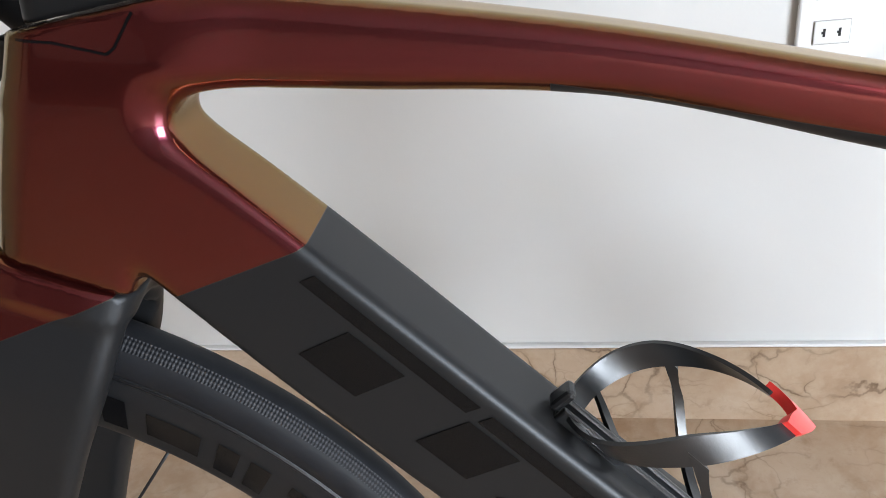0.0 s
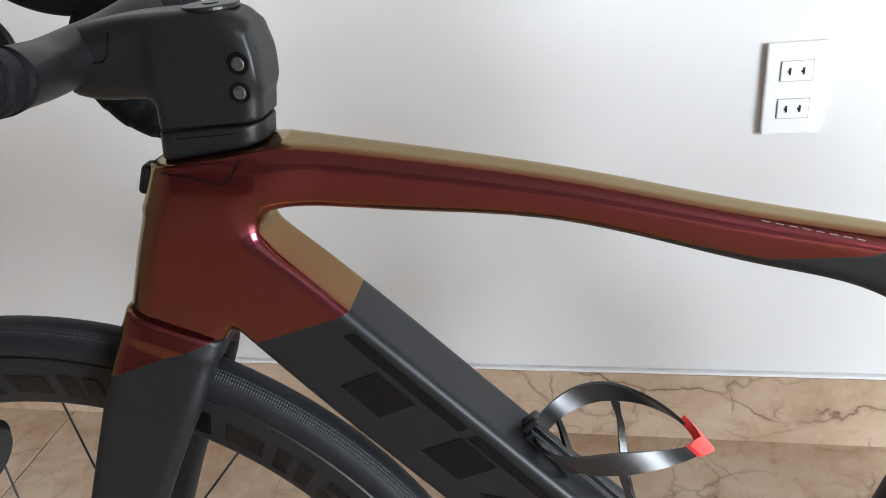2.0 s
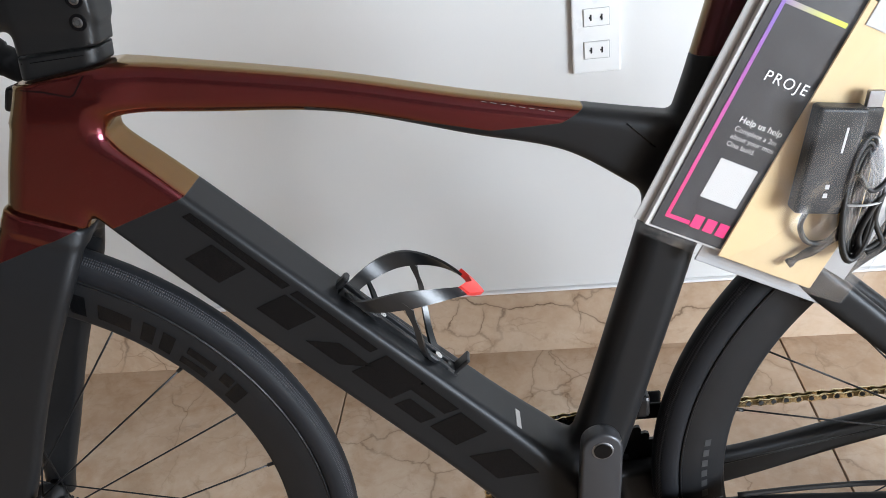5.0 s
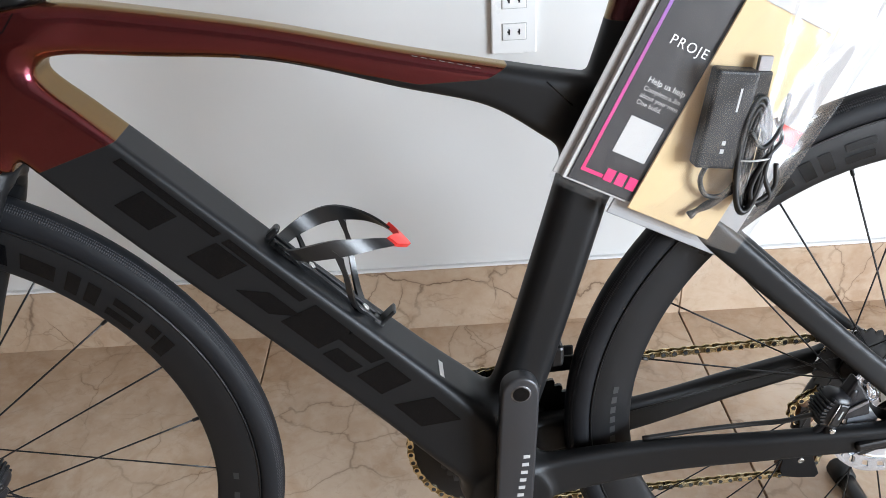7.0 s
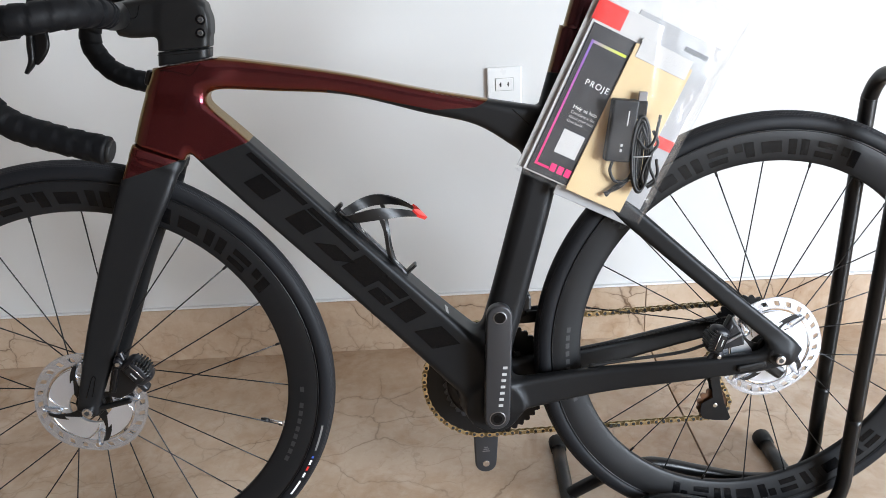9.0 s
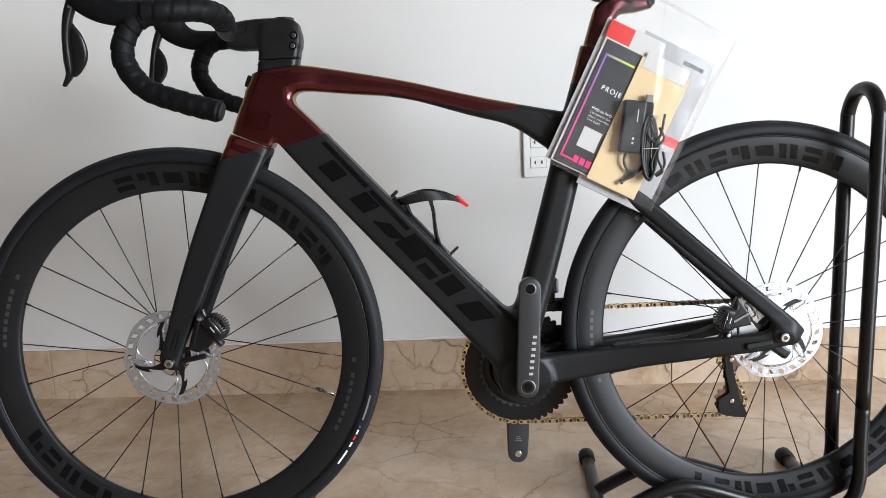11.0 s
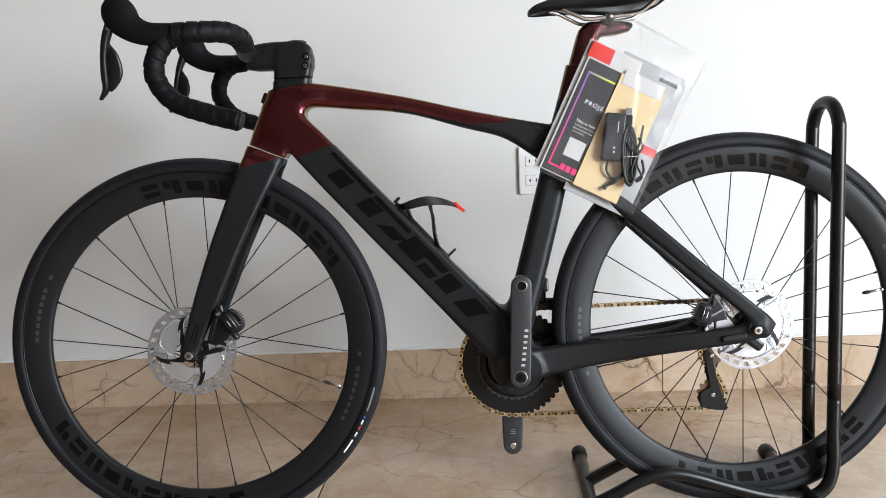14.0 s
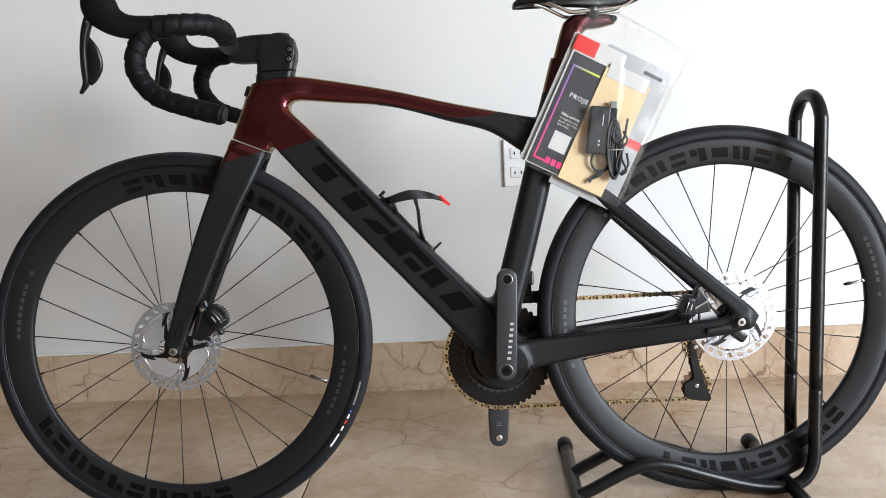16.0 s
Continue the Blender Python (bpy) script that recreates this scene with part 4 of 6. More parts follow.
def rotor_fins(radius):
    """The pale cooling plate inside the brake track: four broad swept blades."""
    verts, faces = [], []
    for b in range(4):
        a0 = math.pi / 2 * b + 0.10
        base = len(verts)
        n = 14
        for y, dip in ((-0.0016, 0.0030), (0.0016, 0.0)):
            for i in range(n + 1):
                u = i / n
                r_in, r_out = 0.027 + 0.006 * u, radius - 0.0200
                for r, sw in ((r_in, 0.55), (r_out, 0.0)):
                    a = a0 + sw + u * 1.36
                    verts.append((r * math.cos(a), y - dip * (1 - u) * (1 if sw else 0.25), r * math.sin(a)))
        m = 2 * (n + 1)
        for i in range(n):
            a = base + 2 * i
            faces += [(a, a + 2, a + 3, a + 1), (a + m, a + m + 1, a + m + 3, a + m + 2), (a + 1, a + 3, a + 3 + m, a + 1 + m), (a, a + m, a + m + 2, a + 2)]
        faces += [(base, base + 1, base + 1 + m, base + m), (base + 2 * n, base + 2 * n + m, base + 2 * n + 1 + m, base + 2 * n + 1)]
    return mesh_of("cooling_plate", verts, faces, M_ROTOR, smooth=False)


def rotor_arms(radius):
    bm = bmesh.new()
    for b in range(4):
        a = math.pi / 2 * b + 0.55
        pts = [(0.015 + (radius - 0.032) * t, a - 0.55 * t ** 1.3) for t in np.linspace(0, 1, 9)]
        lo, hi = [], []
        for i, (r, th) in enumerate(pts):
            w = 0.0072 - 0.0034 * (i / 8) ** 0.7
            p = Vector((r * math.cos(th), 0, r * math.sin(th)))
            t = Vector((-math.sin(th), 0, math.cos(th))) * w
            lo.append(p - t), hi.append(p + t)
        ring = [bm.verts.new(v + Vector((0, -0.0034, 0))) for v in lo + hi[::-1]]
        back = [bm.verts.new(v + Vector((0, -0.0010, 0))) for v in lo + hi[::-1]]
        bm.faces.new(ring), bm.faces.new(back[::-1])
        for i in range(len(ring)):
            k = (i + 1) % len(ring)
            bm.faces.new((ring[i], back[i], back[k], ring[k]))
    return bm


RIM_MARKS = (((0.08, 0.38, 0.0, 1.0), (0.54, 0.84, 0.0, 1.0)), ((0.10, 0.82, 0.62, 1.0), (0.10, 0.82, 0.0, 0.38)), ((0.10, 0.44, 0.0, 1.0), (0.56, 0.86, 0.45, 1.0)), ((0.10, 0.84, 0.12, 0.88),))


def wheel(name, hub, texts, small, valve_angle, spokes, phase, rotor_y, rotor_r, rotor_turn, lace, label):
    """A deep-rimmed wheel: the rim is the part, the rest its pieces."""
    m = Matrix.Translation((hub[0], 0, hub[1]))
    rim = part(name, RIM_MESH, M_CARBON, bike, label, m=m)
    part("tyre", TYRE_MESH, M_TYRE, rim, "black slick road tyre")
    part("bead_line", GROOVE_MESH, M_BLACK, rim)
    hub_profile = [(0.0, -0.045), (0.009, -0.045), (0.010, -0.038), (0.021, -0.036), (0.022, -0.031), (0.013, -0.024), (0.012, 0.018), (0.020, 0.024), (0.020, 0.029), (0.010, 0.033), (0.009, 0.045), (0.0, 0.045)]
    part("wheel_hub", lathe("wheel_hub", hub_profile, M_BLACK, 32, closed=False), M_BLACK, rim, "black hub")
    for i in range(spokes):
        a = 2 * math.pi * i / spokes + phase
        near = (i + lace) % 2 == 0
        y0 = -0.033 if near else 0.026
        kick = (1 if ((i + lace) // 2) % 2 else -1) * radians(74)
        p = Vector((0.0215 * math.cos(a + kick), y0, 0.0215 * math.sin(a + kick)))
        q = Vector((0.2715 * math.cos(a), 0, 0.2715 * math.sin(a)))
        path = [p.lerp(q, t) for t in (0, 0.25, 0.5, 0.75, 1)]
        part("spoke", sweep("spoke", path, (0.00055, 0.00105), M_SPOKE, 6), M_SPOKE, rim)
        n0 = p.lerp(q, 0.965)
        if near:
            part("nipple", sweep("nipple", [n0, n0.lerp(q, 0.5), q], (0.0019, 0.0019), M_BLACK, 8), M_BLACK, rim)
    a = radians(valve_angle)
    v0, v1 = Vector((0.272 * math.cos(a), 0, 0.272 * math.sin(a))), Vector((0.246 * math.cos(a), 0, 0.246 * math.sin(a)))
    v2 = Vector((0.234 * math.cos(a), 0, 0.234 * math.sin(a)))
    part("valve", sweep("valve", [v0, v0.lerp(v1, 0.5), v1], (0.0026, 0.0026), M_STEEL, 12), M_STEEL, rim, "silver valve stem")
    part("valve_cap", sweep("valve_cap", [v1, v1.lerp(v2, 0.5), v2], [(0.0034, 0.0034), (0.0034, 0.0034), (0.0022, 0.0022)], M_BLACK, 12), M_BLACK, rim, "black valve cap")
    part("valve_nut", disc(bmesh.new(), 0.0042, 0.003, Matrix.Translation(v0 * 0.99) @ pose(0, 0, 0, 0, 90 - valve_angle, 0), 12), M_STEEL, rim)
    for a0, a1 in texts:
        for side in (-1, 1):
            n = 10
            w = (a1 - a0) / n
            for k in range(n):
                for u0, u1, v0, v1 in RIM_MARKS[(k * 3 + len(texts)) % 4]:
                    r0, r1 = 0.2800 + 0.0230 * v0, 0.2800 + 0.0230 * v1
                    part("rim_mark", arc_patch("rim_mark", r0, r1, a0 + w * (k + u0), a0 + w * (k + u1), M_DECAL, side, lean=0.9 * (v1 - v0)), M_DECAL, rim, "gloss black mark")
    for a0, a1 in small:
        n = max(3, round(abs(a1 - a0) / 2.6))
        for k in range(n):
            w = (a1 - a0) / n
            if k == n - 2:
                continue
            b = a0 + w * k
            part("lettering_bar", arc_patch("lettering_bar", 0.2885, 0.2945, b + w * 0.14, b + w * 0.78, M_RIMINK, -1), M_RIMINK, rim)
    rot_m = Matrix.Translation((0, rotor_y, 0)) @ pose(0, 0, 0, 0, -rotor_turn, 0)
    part("brake_rotor", rotor_mesh(rotor_r, 1), M_TRACK, rim, "slotted silver brake rotor", m=rot_m)
    for b in range(4):
        a = math.pi / 2 * b
        pad = crank_mesh(0.018, 0.0050, 0.0032, 0.0024)
        part("rotor_rivet_pad", pad, M_TRACK, rim, m=rot_m @ pose(0, 0, 0, 0, 90 - math.degrees(a), 0) @ Matrix.Translation((0, -0.0024, 0.047)) @ pose(0, 0, 0, 0, 24, 0))
        part("rotor_rivet", disc(bmesh.new(), 0.0020, 0.0034, rot_m @ Matrix.Translation((0.0475 * math.cos(a), -0.0026, 0.0475 * math.sin(a))) @ pose(0, 0, 0, 90), 12), M_STEEL, rim)
    for b in range(4):
        a0 = math.pi / 2 * b + 0.10
        arc = [((rotor_r - 0.0205) * math.cos(a0 + u), -0.0024, (rotor_r - 0.0205) * math.sin(a0 + u)) for u in np.linspace(0.03, 1.0, 13)]
        arc += [(r * math.cos(a0 + 1.0 + 0.5 * (k + 1) / 5), -0.0026, r * math.sin(a0 + 1.0 + 0.5 * (k + 1) / 5)) for k, r in enumerate(np.linspace(rotor_r - 0.0225, 0.034, 5))]
        part("plate_edge", sweep("plate_edge", arc, (0.0006, 0.0008), M_STEEL, 6), M_STEEL, rim, "bright folded plate edge", m=rot_m)
    part("cooling_plate", rotor_fins(rotor_r), M_ROTOR, rim, "pale finned rotor core", m=rot_m)
    part("rotor_carrier", rotor_arms(rotor_r), M_BLACK, rim, "black swept rotor carrier", m=rot_m)
    part("lockring", disc(bmesh.new(), 0.0205, 0.006, Matrix.Translation((0, rotor_y - 0.002, 0)) @ pose(0, 0, 0, 90), 28, 0.002), M_BLACK, rim, "black rotor lockring")
    return rim


def tyre_mark(rim, a0, a1, material, r0=0.3255, r1=0.3285):
    verts, faces, n = [], [], 8
    for i in range(n + 1):
        a = radians(a0 + (a1 - a0) * i / n)
        for r in (r0, r1):
            t = (r - 0.325) / 0.0158
            verts.append((r * math.cos(a), -0.0152 * math.sqrt(max(0, 1 - t * t)) - 0.0004, r * math.sin(a)))
    for i in range(n):
        faces.append((2 * i, 2 * i + 1, 2 * i + 3, 2 * i + 2))
    part("tyre_print", mesh_of("tyre_print", verts, faces, material), material, rim)


front_wheel = wheel("front_wheel", HUB_F, [(27, 107), (205, 284)], [(176, 150), (-31, -4)], -19.5, 24, radians(9.9), -0.0480, 0.0790, 8, 0, "front wheel with a deep matt carbon rim")
wheel("rear_wheel", HUB_R, [(63, 140), (-115, -41)], [(172, 198), (26, 2)], 9.2, 24, radians(1.2), -0.0520, 0.0790, 52, 1, "rear wheel with a deep matt carbon rim")
for a0, a1, mat in ((-39.5, -34.5, M_WHITEINK), (-33.2, -31.6, M_WHITEINK), (-30.8, -29.4, M_RED), (-28.8, -27.2, M_WHITEINK), (-26.6, -25.8, plain("blue_ink", (0.03, 0.08, 0.4), 0.5)), (-24.0, -16.0, M_GREYINK)):
    tyre_mark(front_wheel, a0, a1, mat)

for hub, y, parent in (((0.0, 0.3325), -0.0660, bike), ((0.986, 0.3315), -0.0840, bike)):
    ax = part("thru_axle", disc(bmesh.new(), 0.0072, 0.012, Matrix.Translation((hub[0], y + 0.002, hub[1])) @ pose(0, 0, 0, 90), 28, 0.0015), M_STEEL, parent, "silver axle end")
    part("axle_socket", disc(bmesh.new(), 0.0036, 0.0008, Matrix.Translation((hub[0], y - 0.0043, hub[1])) @ pose(0, 0, 0, 90), 6), M_SLOT, ax)
bm = bmesh.new()
disc(bm, 0.0135, 0.010, Matrix.Translation((HUB_R[0], -0.0735, HUB_R[1] - 0.003)) @ pose(0, 0, 0, 90), 28, 0.003)
box(bm, (-0.022, -0.0765, -0.006), (0.022, -0.061, 0.005), 0.003, Matrix.Translation((HUB_R[0] - 0.034, 0, HUB_R[1] - 0.017)) @ pose(0, 0, 0, 0, -8, 0))
box(bm, (-0.018, -0.070, -0.011), (0.016, -0.058, 0.008), 0.005, Matrix.Translation((HUB_R[0] + 0.006, 0, HUB_R[1] - 0.029)) @ pose(0, 0, 0, 0, 38, 0))
part("dropout", bm, M_BLACK, bike, "black rear dropout insert")
bm = bmesh.new()
box(bm, (-0.008, -0.050, -0.008), (0.008, -0.042, 0.034), 0.003, Matrix.Translation((HUB_R[0] + 0.016, 0, HUB_R[1] - 0.030)) @ pose(0, 0, 0, 0, -30, 0))
part("hub_spacer", bm, M_BLACK, bike)


# ---- brake callipers ----
BRACKET = [(0.9199, 0.3969), (0.9368, 0.3712), (0.9427, 0.3488), (0.9051, 0.3431), (0.8987, 0.3501)]

M_MOUNT = plain("glossy_black_casting", (0.009, 0.009, 0.011), 0.34, spec=0.35, bump=0.05)


def calliper(name, at, turn, label, s=1.0):
    """A rounded hydraulic body with a comb of cooling fins along its curved back."""
    m = Matrix.Translation(at) @ pose(0, 0, 0, 0, turn, 0) @ Matrix.Diagonal((s, s, s, 1))
    bm = bmesh.new()
    box(bm, (-0.023, -0.016, -0.014), (0.021, 0.012, 0.0150), 0.0105, segments=4)
    box(bm, (-0.034, -0.010, -0.016), (-0.016, 0.008, -0.004), 0.004)
    box(bm, (0.012, -0.010, -0.016), (0.030, 0.008, -0.006), 0.004)
    body = part(name, bm, M_MOUNT, bike, label, smooth=True, m=m)
    for k in range(8):
        x = -0.0175 + 0.0047 * k
        top = 0.0200 - 0.00045 * (k - 3.5) ** 2
        f = box(bmesh.new(), (-0.0014, -0.0150, -0.009), (0.0014, 0.010, -0.0020), 0.0006, pose(x, 0, top, 0, 5.0 * (k - 3.5), 0), 1)
        part("cooling_fin", f, M_BLACK, body)
    part("calliper_bolt", disc(bmesh.new(), 0.0034, 0.003, pose(-0.026, -0.011, -0.010, 90), 12, 0.0006), M_STEEL, body, "silver bolt")
    part("calliper_plate", box(bmesh.new(), (-0.016, -0.0172, -0.008), (0.013, -0.0150, 0.004), 0.002), M_BLACK, body, "black calliper face")
    part("plate_edge", sweep("plate_edge", [(-0.016, -0.0170, 0.0045), (-0.004, -0.0174, 0.0050), (0.013, -0.0170, 0.0045)], (0.0005, 0.0007), M_STEEL, 6), M_STEEL, body, "bright machined edge")
    part("lettering_bar", box(bmesh.new(), (-0.006, -0.0176, -0.0035), (0.005, -0.0171, -0.0019)), M_PALEINK, body)
    part("hose_joint", disc(bmesh.new(), 0.0040, 0.014, pose(-0.030, -0.002, -0.002, 0, -70, 0), 14, 0.001), M_MOUNT, body)
    return body


calliper("front_calliper", (0.078, -0.056, 0.387), 55, "black front brake calliper with cooling fins")
calliper("rear_calliper", (0.902, -0.056, 0.361), -72, "black rear brake calliper with cooling fins", 0.95)
bm = bmesh.new()
side_a = [bm.verts.new((x, -0.064, z)) for x, z in BRACKET]
side_b = [bm.verts.new((x, -0.050, z)) for x, z in BRACKET]
bm.faces.new(side_a), bm.faces.new(side_b[::-1])
for k in range(len(BRACKET)):
    bm.faces.new((side_a[k], side_b[k], side_b[(k + 1) % len(BRACKET)], side_a[(k + 1) % len(BRACKET)]))
bmesh.ops.bevel(bm, geom=list(bm.edges), offset=0.003, segments=2, affect="EDGES", profile=0.5)
part("calliper_bracket", bm, M_MOUNT, bike, "glossy black calliper bracket")
bm = box(bmesh.new(), (-0.020, -0.0665, -0.0022), (0.016, -0.0640, 0.0022), 0.001, Matrix.Translation((0.921, 0, 0.361)) @ pose(0, 0, 0, 0, -28, 0))
part("lettering_bar", bm, M_BOLT, bike)
hose = smooth_path([(0.885, -0.058, 0.352), (0.860, -0.050, 0.340), (0.83, -0.040, 0.331), (0.78, -0.034, 0.325), (0.72, -0.030, 0.318)], 8)
part("brake_hose", sweep("brake_hose", hose, (0.0026, 0.0026), M_HOSE, 10), M_HOSE, bike, "thin black brake hose")
bm = bmesh.new()
MOUNT = [(0.030, 0.352), (0.044, 0.398), (0.058, 0.409), (0.078, 0.398), (0.080, 0.374), (0.064, 0.354), (0.046, 0.346)]
face_a = [bm.verts.new((x, -0.062, z)) for x, z in MOUNT]
face_b = [bm.verts.new((x, -0.047, z)) for x, z in MOUNT]
bm.faces.new(face_a), bm.faces.new(face_b[::-1])
for k in range(len(MOUNT)):
    bm.faces.new((face_a[k], face_b[k], face_b[(k + 1) % len(MOUNT)], face_a[(k + 1) % len(MOUNT)]))
bmesh.ops.bevel(bm, geom=list(bm.edges), offset=0.003, segments=2, affect="EDGES", profile=0.5)
box(bm, (-0.003, -0.067, -0.020), (0.003, -0.060, 0.020), 0.002, Matrix.Translation((0.046, 0, 0.378)) @ pose(0, 0, 0, 0, 18, 0))
box(bm, (-0.045, -0.058, -0.006), (0.018, -0.050, 0.002), 0.003, Matrix.Translation((0.040, 0, 0.338)) @ pose(0, 0, 0, 0, -10, 0))
part("calliper_mount", bm, M_BLACK, bike, "black calliper mount")

# ---- cranks, rings, chain ----


crank = part("crank_arm", crank_mesh(0.1615, 0.0185, 0.0180, 0.016), M_ALLOY, bike, "dark grey crank arm pointing up", smooth=True, m=Matrix.Translation((BB[0] + 0.001, -0.0605, BB[1] - 0.001)) @ pose(0, 0, 0, 0, 3.0, 0))
# lighter grey rims at pedal eye and axle stand in for ring highlights
part("pedal_eye", disc(bmesh.new(), 0.0098, 0.017, pose(0, 0, 0.1615, 90), 28, 0.001), M_BOLT, crank, "pedal eye in lighter grey for its rim highlight")
part("pedal_thread", disc(bmesh.new(), 0.0078, 0.0186, pose(0, 0, 0.1615, 90), 24), M_DECAL, crank)
part("axle_ring", disc(bmesh.new(), 0.0122, 0.0168, pose(0, 0, 0, 90), 28, 0.0006), M_BOLT, crank)
part("axle_cap", disc(bmesh.new(), 0.0110, 0.0172, pose(0, 0, 0, 90), 28, 0.001), M_BLACK, crank, "black axle cap")
part("axle_hole", disc(bmesh.new(), 0.0066, 0.0186, pose(0, 0, 0, 90), 8), M_DECAL, crank)
for i in range(7):
    z0, x0 = 0.020 + 0.0102 * i, 0.0010 + 0.0008 * i
    bm = box(bmesh.new(), (x0, -0.0084, z0), (x0 + 0.0066, -0.0080, z0 + 0.0042))
    part("lettering_bar", bm, M_PALEINK, crank)
crank_r = part("crank_arm", crank_mesh(0.1660, 0.024, 0.0180, 0.015), M_ALLOY, bike, "dark grey crank arm pointing down", smooth=True, m=Matrix.Translation((BB[0], 0.066, BB[1])) @ pose(0, 0, 0, 0, 182.2, 0))
part("pedal_eye", disc(bmesh.new(), 0.0062, 0.017, pose(0, 0, 0.1660, 90), 24, 0.001), M_STEEL, crank_r, "silver pedal eye")
for i in range(3):
    part("lettering_bar", box(bmesh.new(), (-0.006 + 0.0015 * i, -0.0079, 0.141 - 0.0038 * i), (0.006 - 0.0015 * i, -0.0075, 0.1422 - 0.0038 * i)), M_GREYINK, crank_r)


def ring_mesh(teeth, r_in, thick, material=M_BLACK):
    """A toothed ring with real teeth."""
    r = 0.0127 / (2 * math.sin(math.pi / teeth))
    n = teeth * 4
    verts, faces = [], []
    for y in (-thick / 2, thick / 2):
        for i in range(n):
            a = 2 * math.pi * i / n
            ro = r + (0.0030 if i % 4 == 0 else 0.0012 if i % 4 in (1, 3) else -0.0030)
            verts += [(r_in * math.cos(a), y, r_in * math.sin(a)), (ro * math.cos(a), y, ro * math.sin(a))]
    for i in range(n):
        k = (i + 1) % n
        a, b = 2 * i, 2 * k
        m = 2 * n
        faces += [(a, a + 1, b + 1, b), (a + m, b + m, b + 1 + m, a + 1 + m), (a + 1, a + 1 + m, b + 1 + m, b + 1), (a, b, b + m, a + m)]
    return mesh_of("chainring", verts, faces, material, smooth=False)


ring = part("chainring", ring_mesh(50, 0.066, 0.004), M_BLACK, bike, "large black toothed chainring", m=Matrix.Translation((BB[0], 0.0475, BB[1])))
part("inner_ring", lathe("inner_ring", [(0.046, -0.0016), (0.0655, -0.0016), (0.0655, 0.0016), (0.046, 0.0016)], M_BLACK, 72), M_BLACK, ring, m=Matrix.Translation((0, -0.0072, 0)))
part("chainring", ring_mesh(34, 0.0650, 0.003, M_ALLOY), M_ALLOY, bike, "small dark grey chainring", m=Matrix.Translation((BB[0], 0.0400, BB[1])))
for k in range(4):
    a = math.pi / 2 * k + 0.55
    bm = crank_mesh(0.058, 0.017, 0.0095, 0.009)
    bmesh.ops.transform(bm, matrix=pose(0, 0, 0, 0, math.degrees(a), 0), verts=bm.verts)
    part("spider_arm", bm, M_BLACK, ring)
    part("ring_bolt", disc(bmesh.new(), 0.005, 0.013, Matrix.Translation((0.056 * math.sin(a), 0, 0.056 * math.cos(a))) @ pose(0, 0, 0, 90), 14, 0.001), M_STEEL, ring)
for k in range(7):
    teeth = 11 + 2 * k
    cog = ring_mesh(teeth, 0.012, 0.002, M_STEEL if k < 6 else M_BLACK)
    part("sprocket", cog, M_STEEL if k < 6 else M_BLACK, bike, "toothed cassette sprocket", m=Matrix.Translation((HUB_R[0], 0.0560 - 0.0042 * k, HUB_R[1])))

R_CHAIN = 0.0127 / (2 * math.sin(math.pi / 50))
R_COG = 0.0127 / (2 * math.sin(math.pi / 15))
CH_Y = 0.0475
low_pulley, up_pulley, R_PULLEY = (0.951, 0.186), (0.950, 0.262), 0.0265


def chain_path():
    pts = []
    for k in range(49):                                            # round the front of the large ring
        a = math.pi / 2 + math.pi * k / 48
        pts.append((BB[0] + R_CHAIN * math.cos(a), BB[1] + R_CHAIN * math.sin(a)))
    for k in range(13):                                            # under and round the back of the lower pulley
        a = -math.pi / 2 + math.pi * 0.58 * k / 12
        pts.append((low_pulley[0] + R_PULLEY * math.cos(a), low_pulley[1] + R_PULLEY * math.sin(a)))
    for k in range(9):                                             # round the front of the upper pulley
        a = -math.pi * 0.45 - math.pi * 0.75 * k / 8
        pts.append((up_pulley[0] + 0.0205 * math.cos(a), up_pulley[1] + 0.0205 * math.sin(a)))
    for k in range(25):                                            # round the back of the sprocket
        a = -math.pi / 2 + math.pi * k / 24
        pts.append((HUB_R[0] + R_COG * math.cos(a), HUB_R[1] + R_COG * math.sin(a)))
    pts.append((BB[0], BB[1] + R_CHAIN))
    return np.array(pts)


def plate_link(half, material):
    """Two figure-of-eight plates and a roller, lying along local z."""
    verts, faces = [], []
    outline = []
    for k in range(7):
        a = math.pi + math.pi * k / 6
        outline.append((0.0043 * math.cos(a), 0.0043 * math.sin(a)))
    outline.append((0.0029, 0.00635))
    for k in range(7):
        a = math.pi * k / 6
        outline.append((0.0043 * math.cos(a), 0.0127 + 0.0043 * math.sin(a)))
    outline.append((-0.0029, 0.00635))
    m = len(outline)
    for y0 in (-half - 0.0010, half):
        b = len(verts)
        for y in (y0, y0 + 0.0010):
            verts += [(x, y, z) for x, z in outline]
        faces.append(tuple(range(b, b + m)))
        faces.append(tuple(range(b + 2 * m - 1, b + m - 1, -1)))
        faces += [(b + i, b + m + i, b + m + (i + 1) % m, b + (i + 1) % m) for i in range(m)]
    b = len(verts)
    for y in (-0.0042, 0.0042):
        verts += [(0.0026 * math.cos(math.pi * k / 4), y, 0.0026 * math.sin(math.pi * k / 4)) for k in range(8)]
    faces.append(tuple(range(b, b + 8)))
    faces.append(tuple(range(b + 15, b + 7, -1)))
    faces += [(b + i, b + 8 + i, b + 8 + (i + 1) % 8, b + (i + 1) % 8) for i in range(8)]
    me = mesh_of("link", verts, faces, material, smooth=False)
    me.materials.append(M_SLOT)
    for f in me.polygons[-10:]:
        f.material_index = 1                                       # dark pin ends
    return me


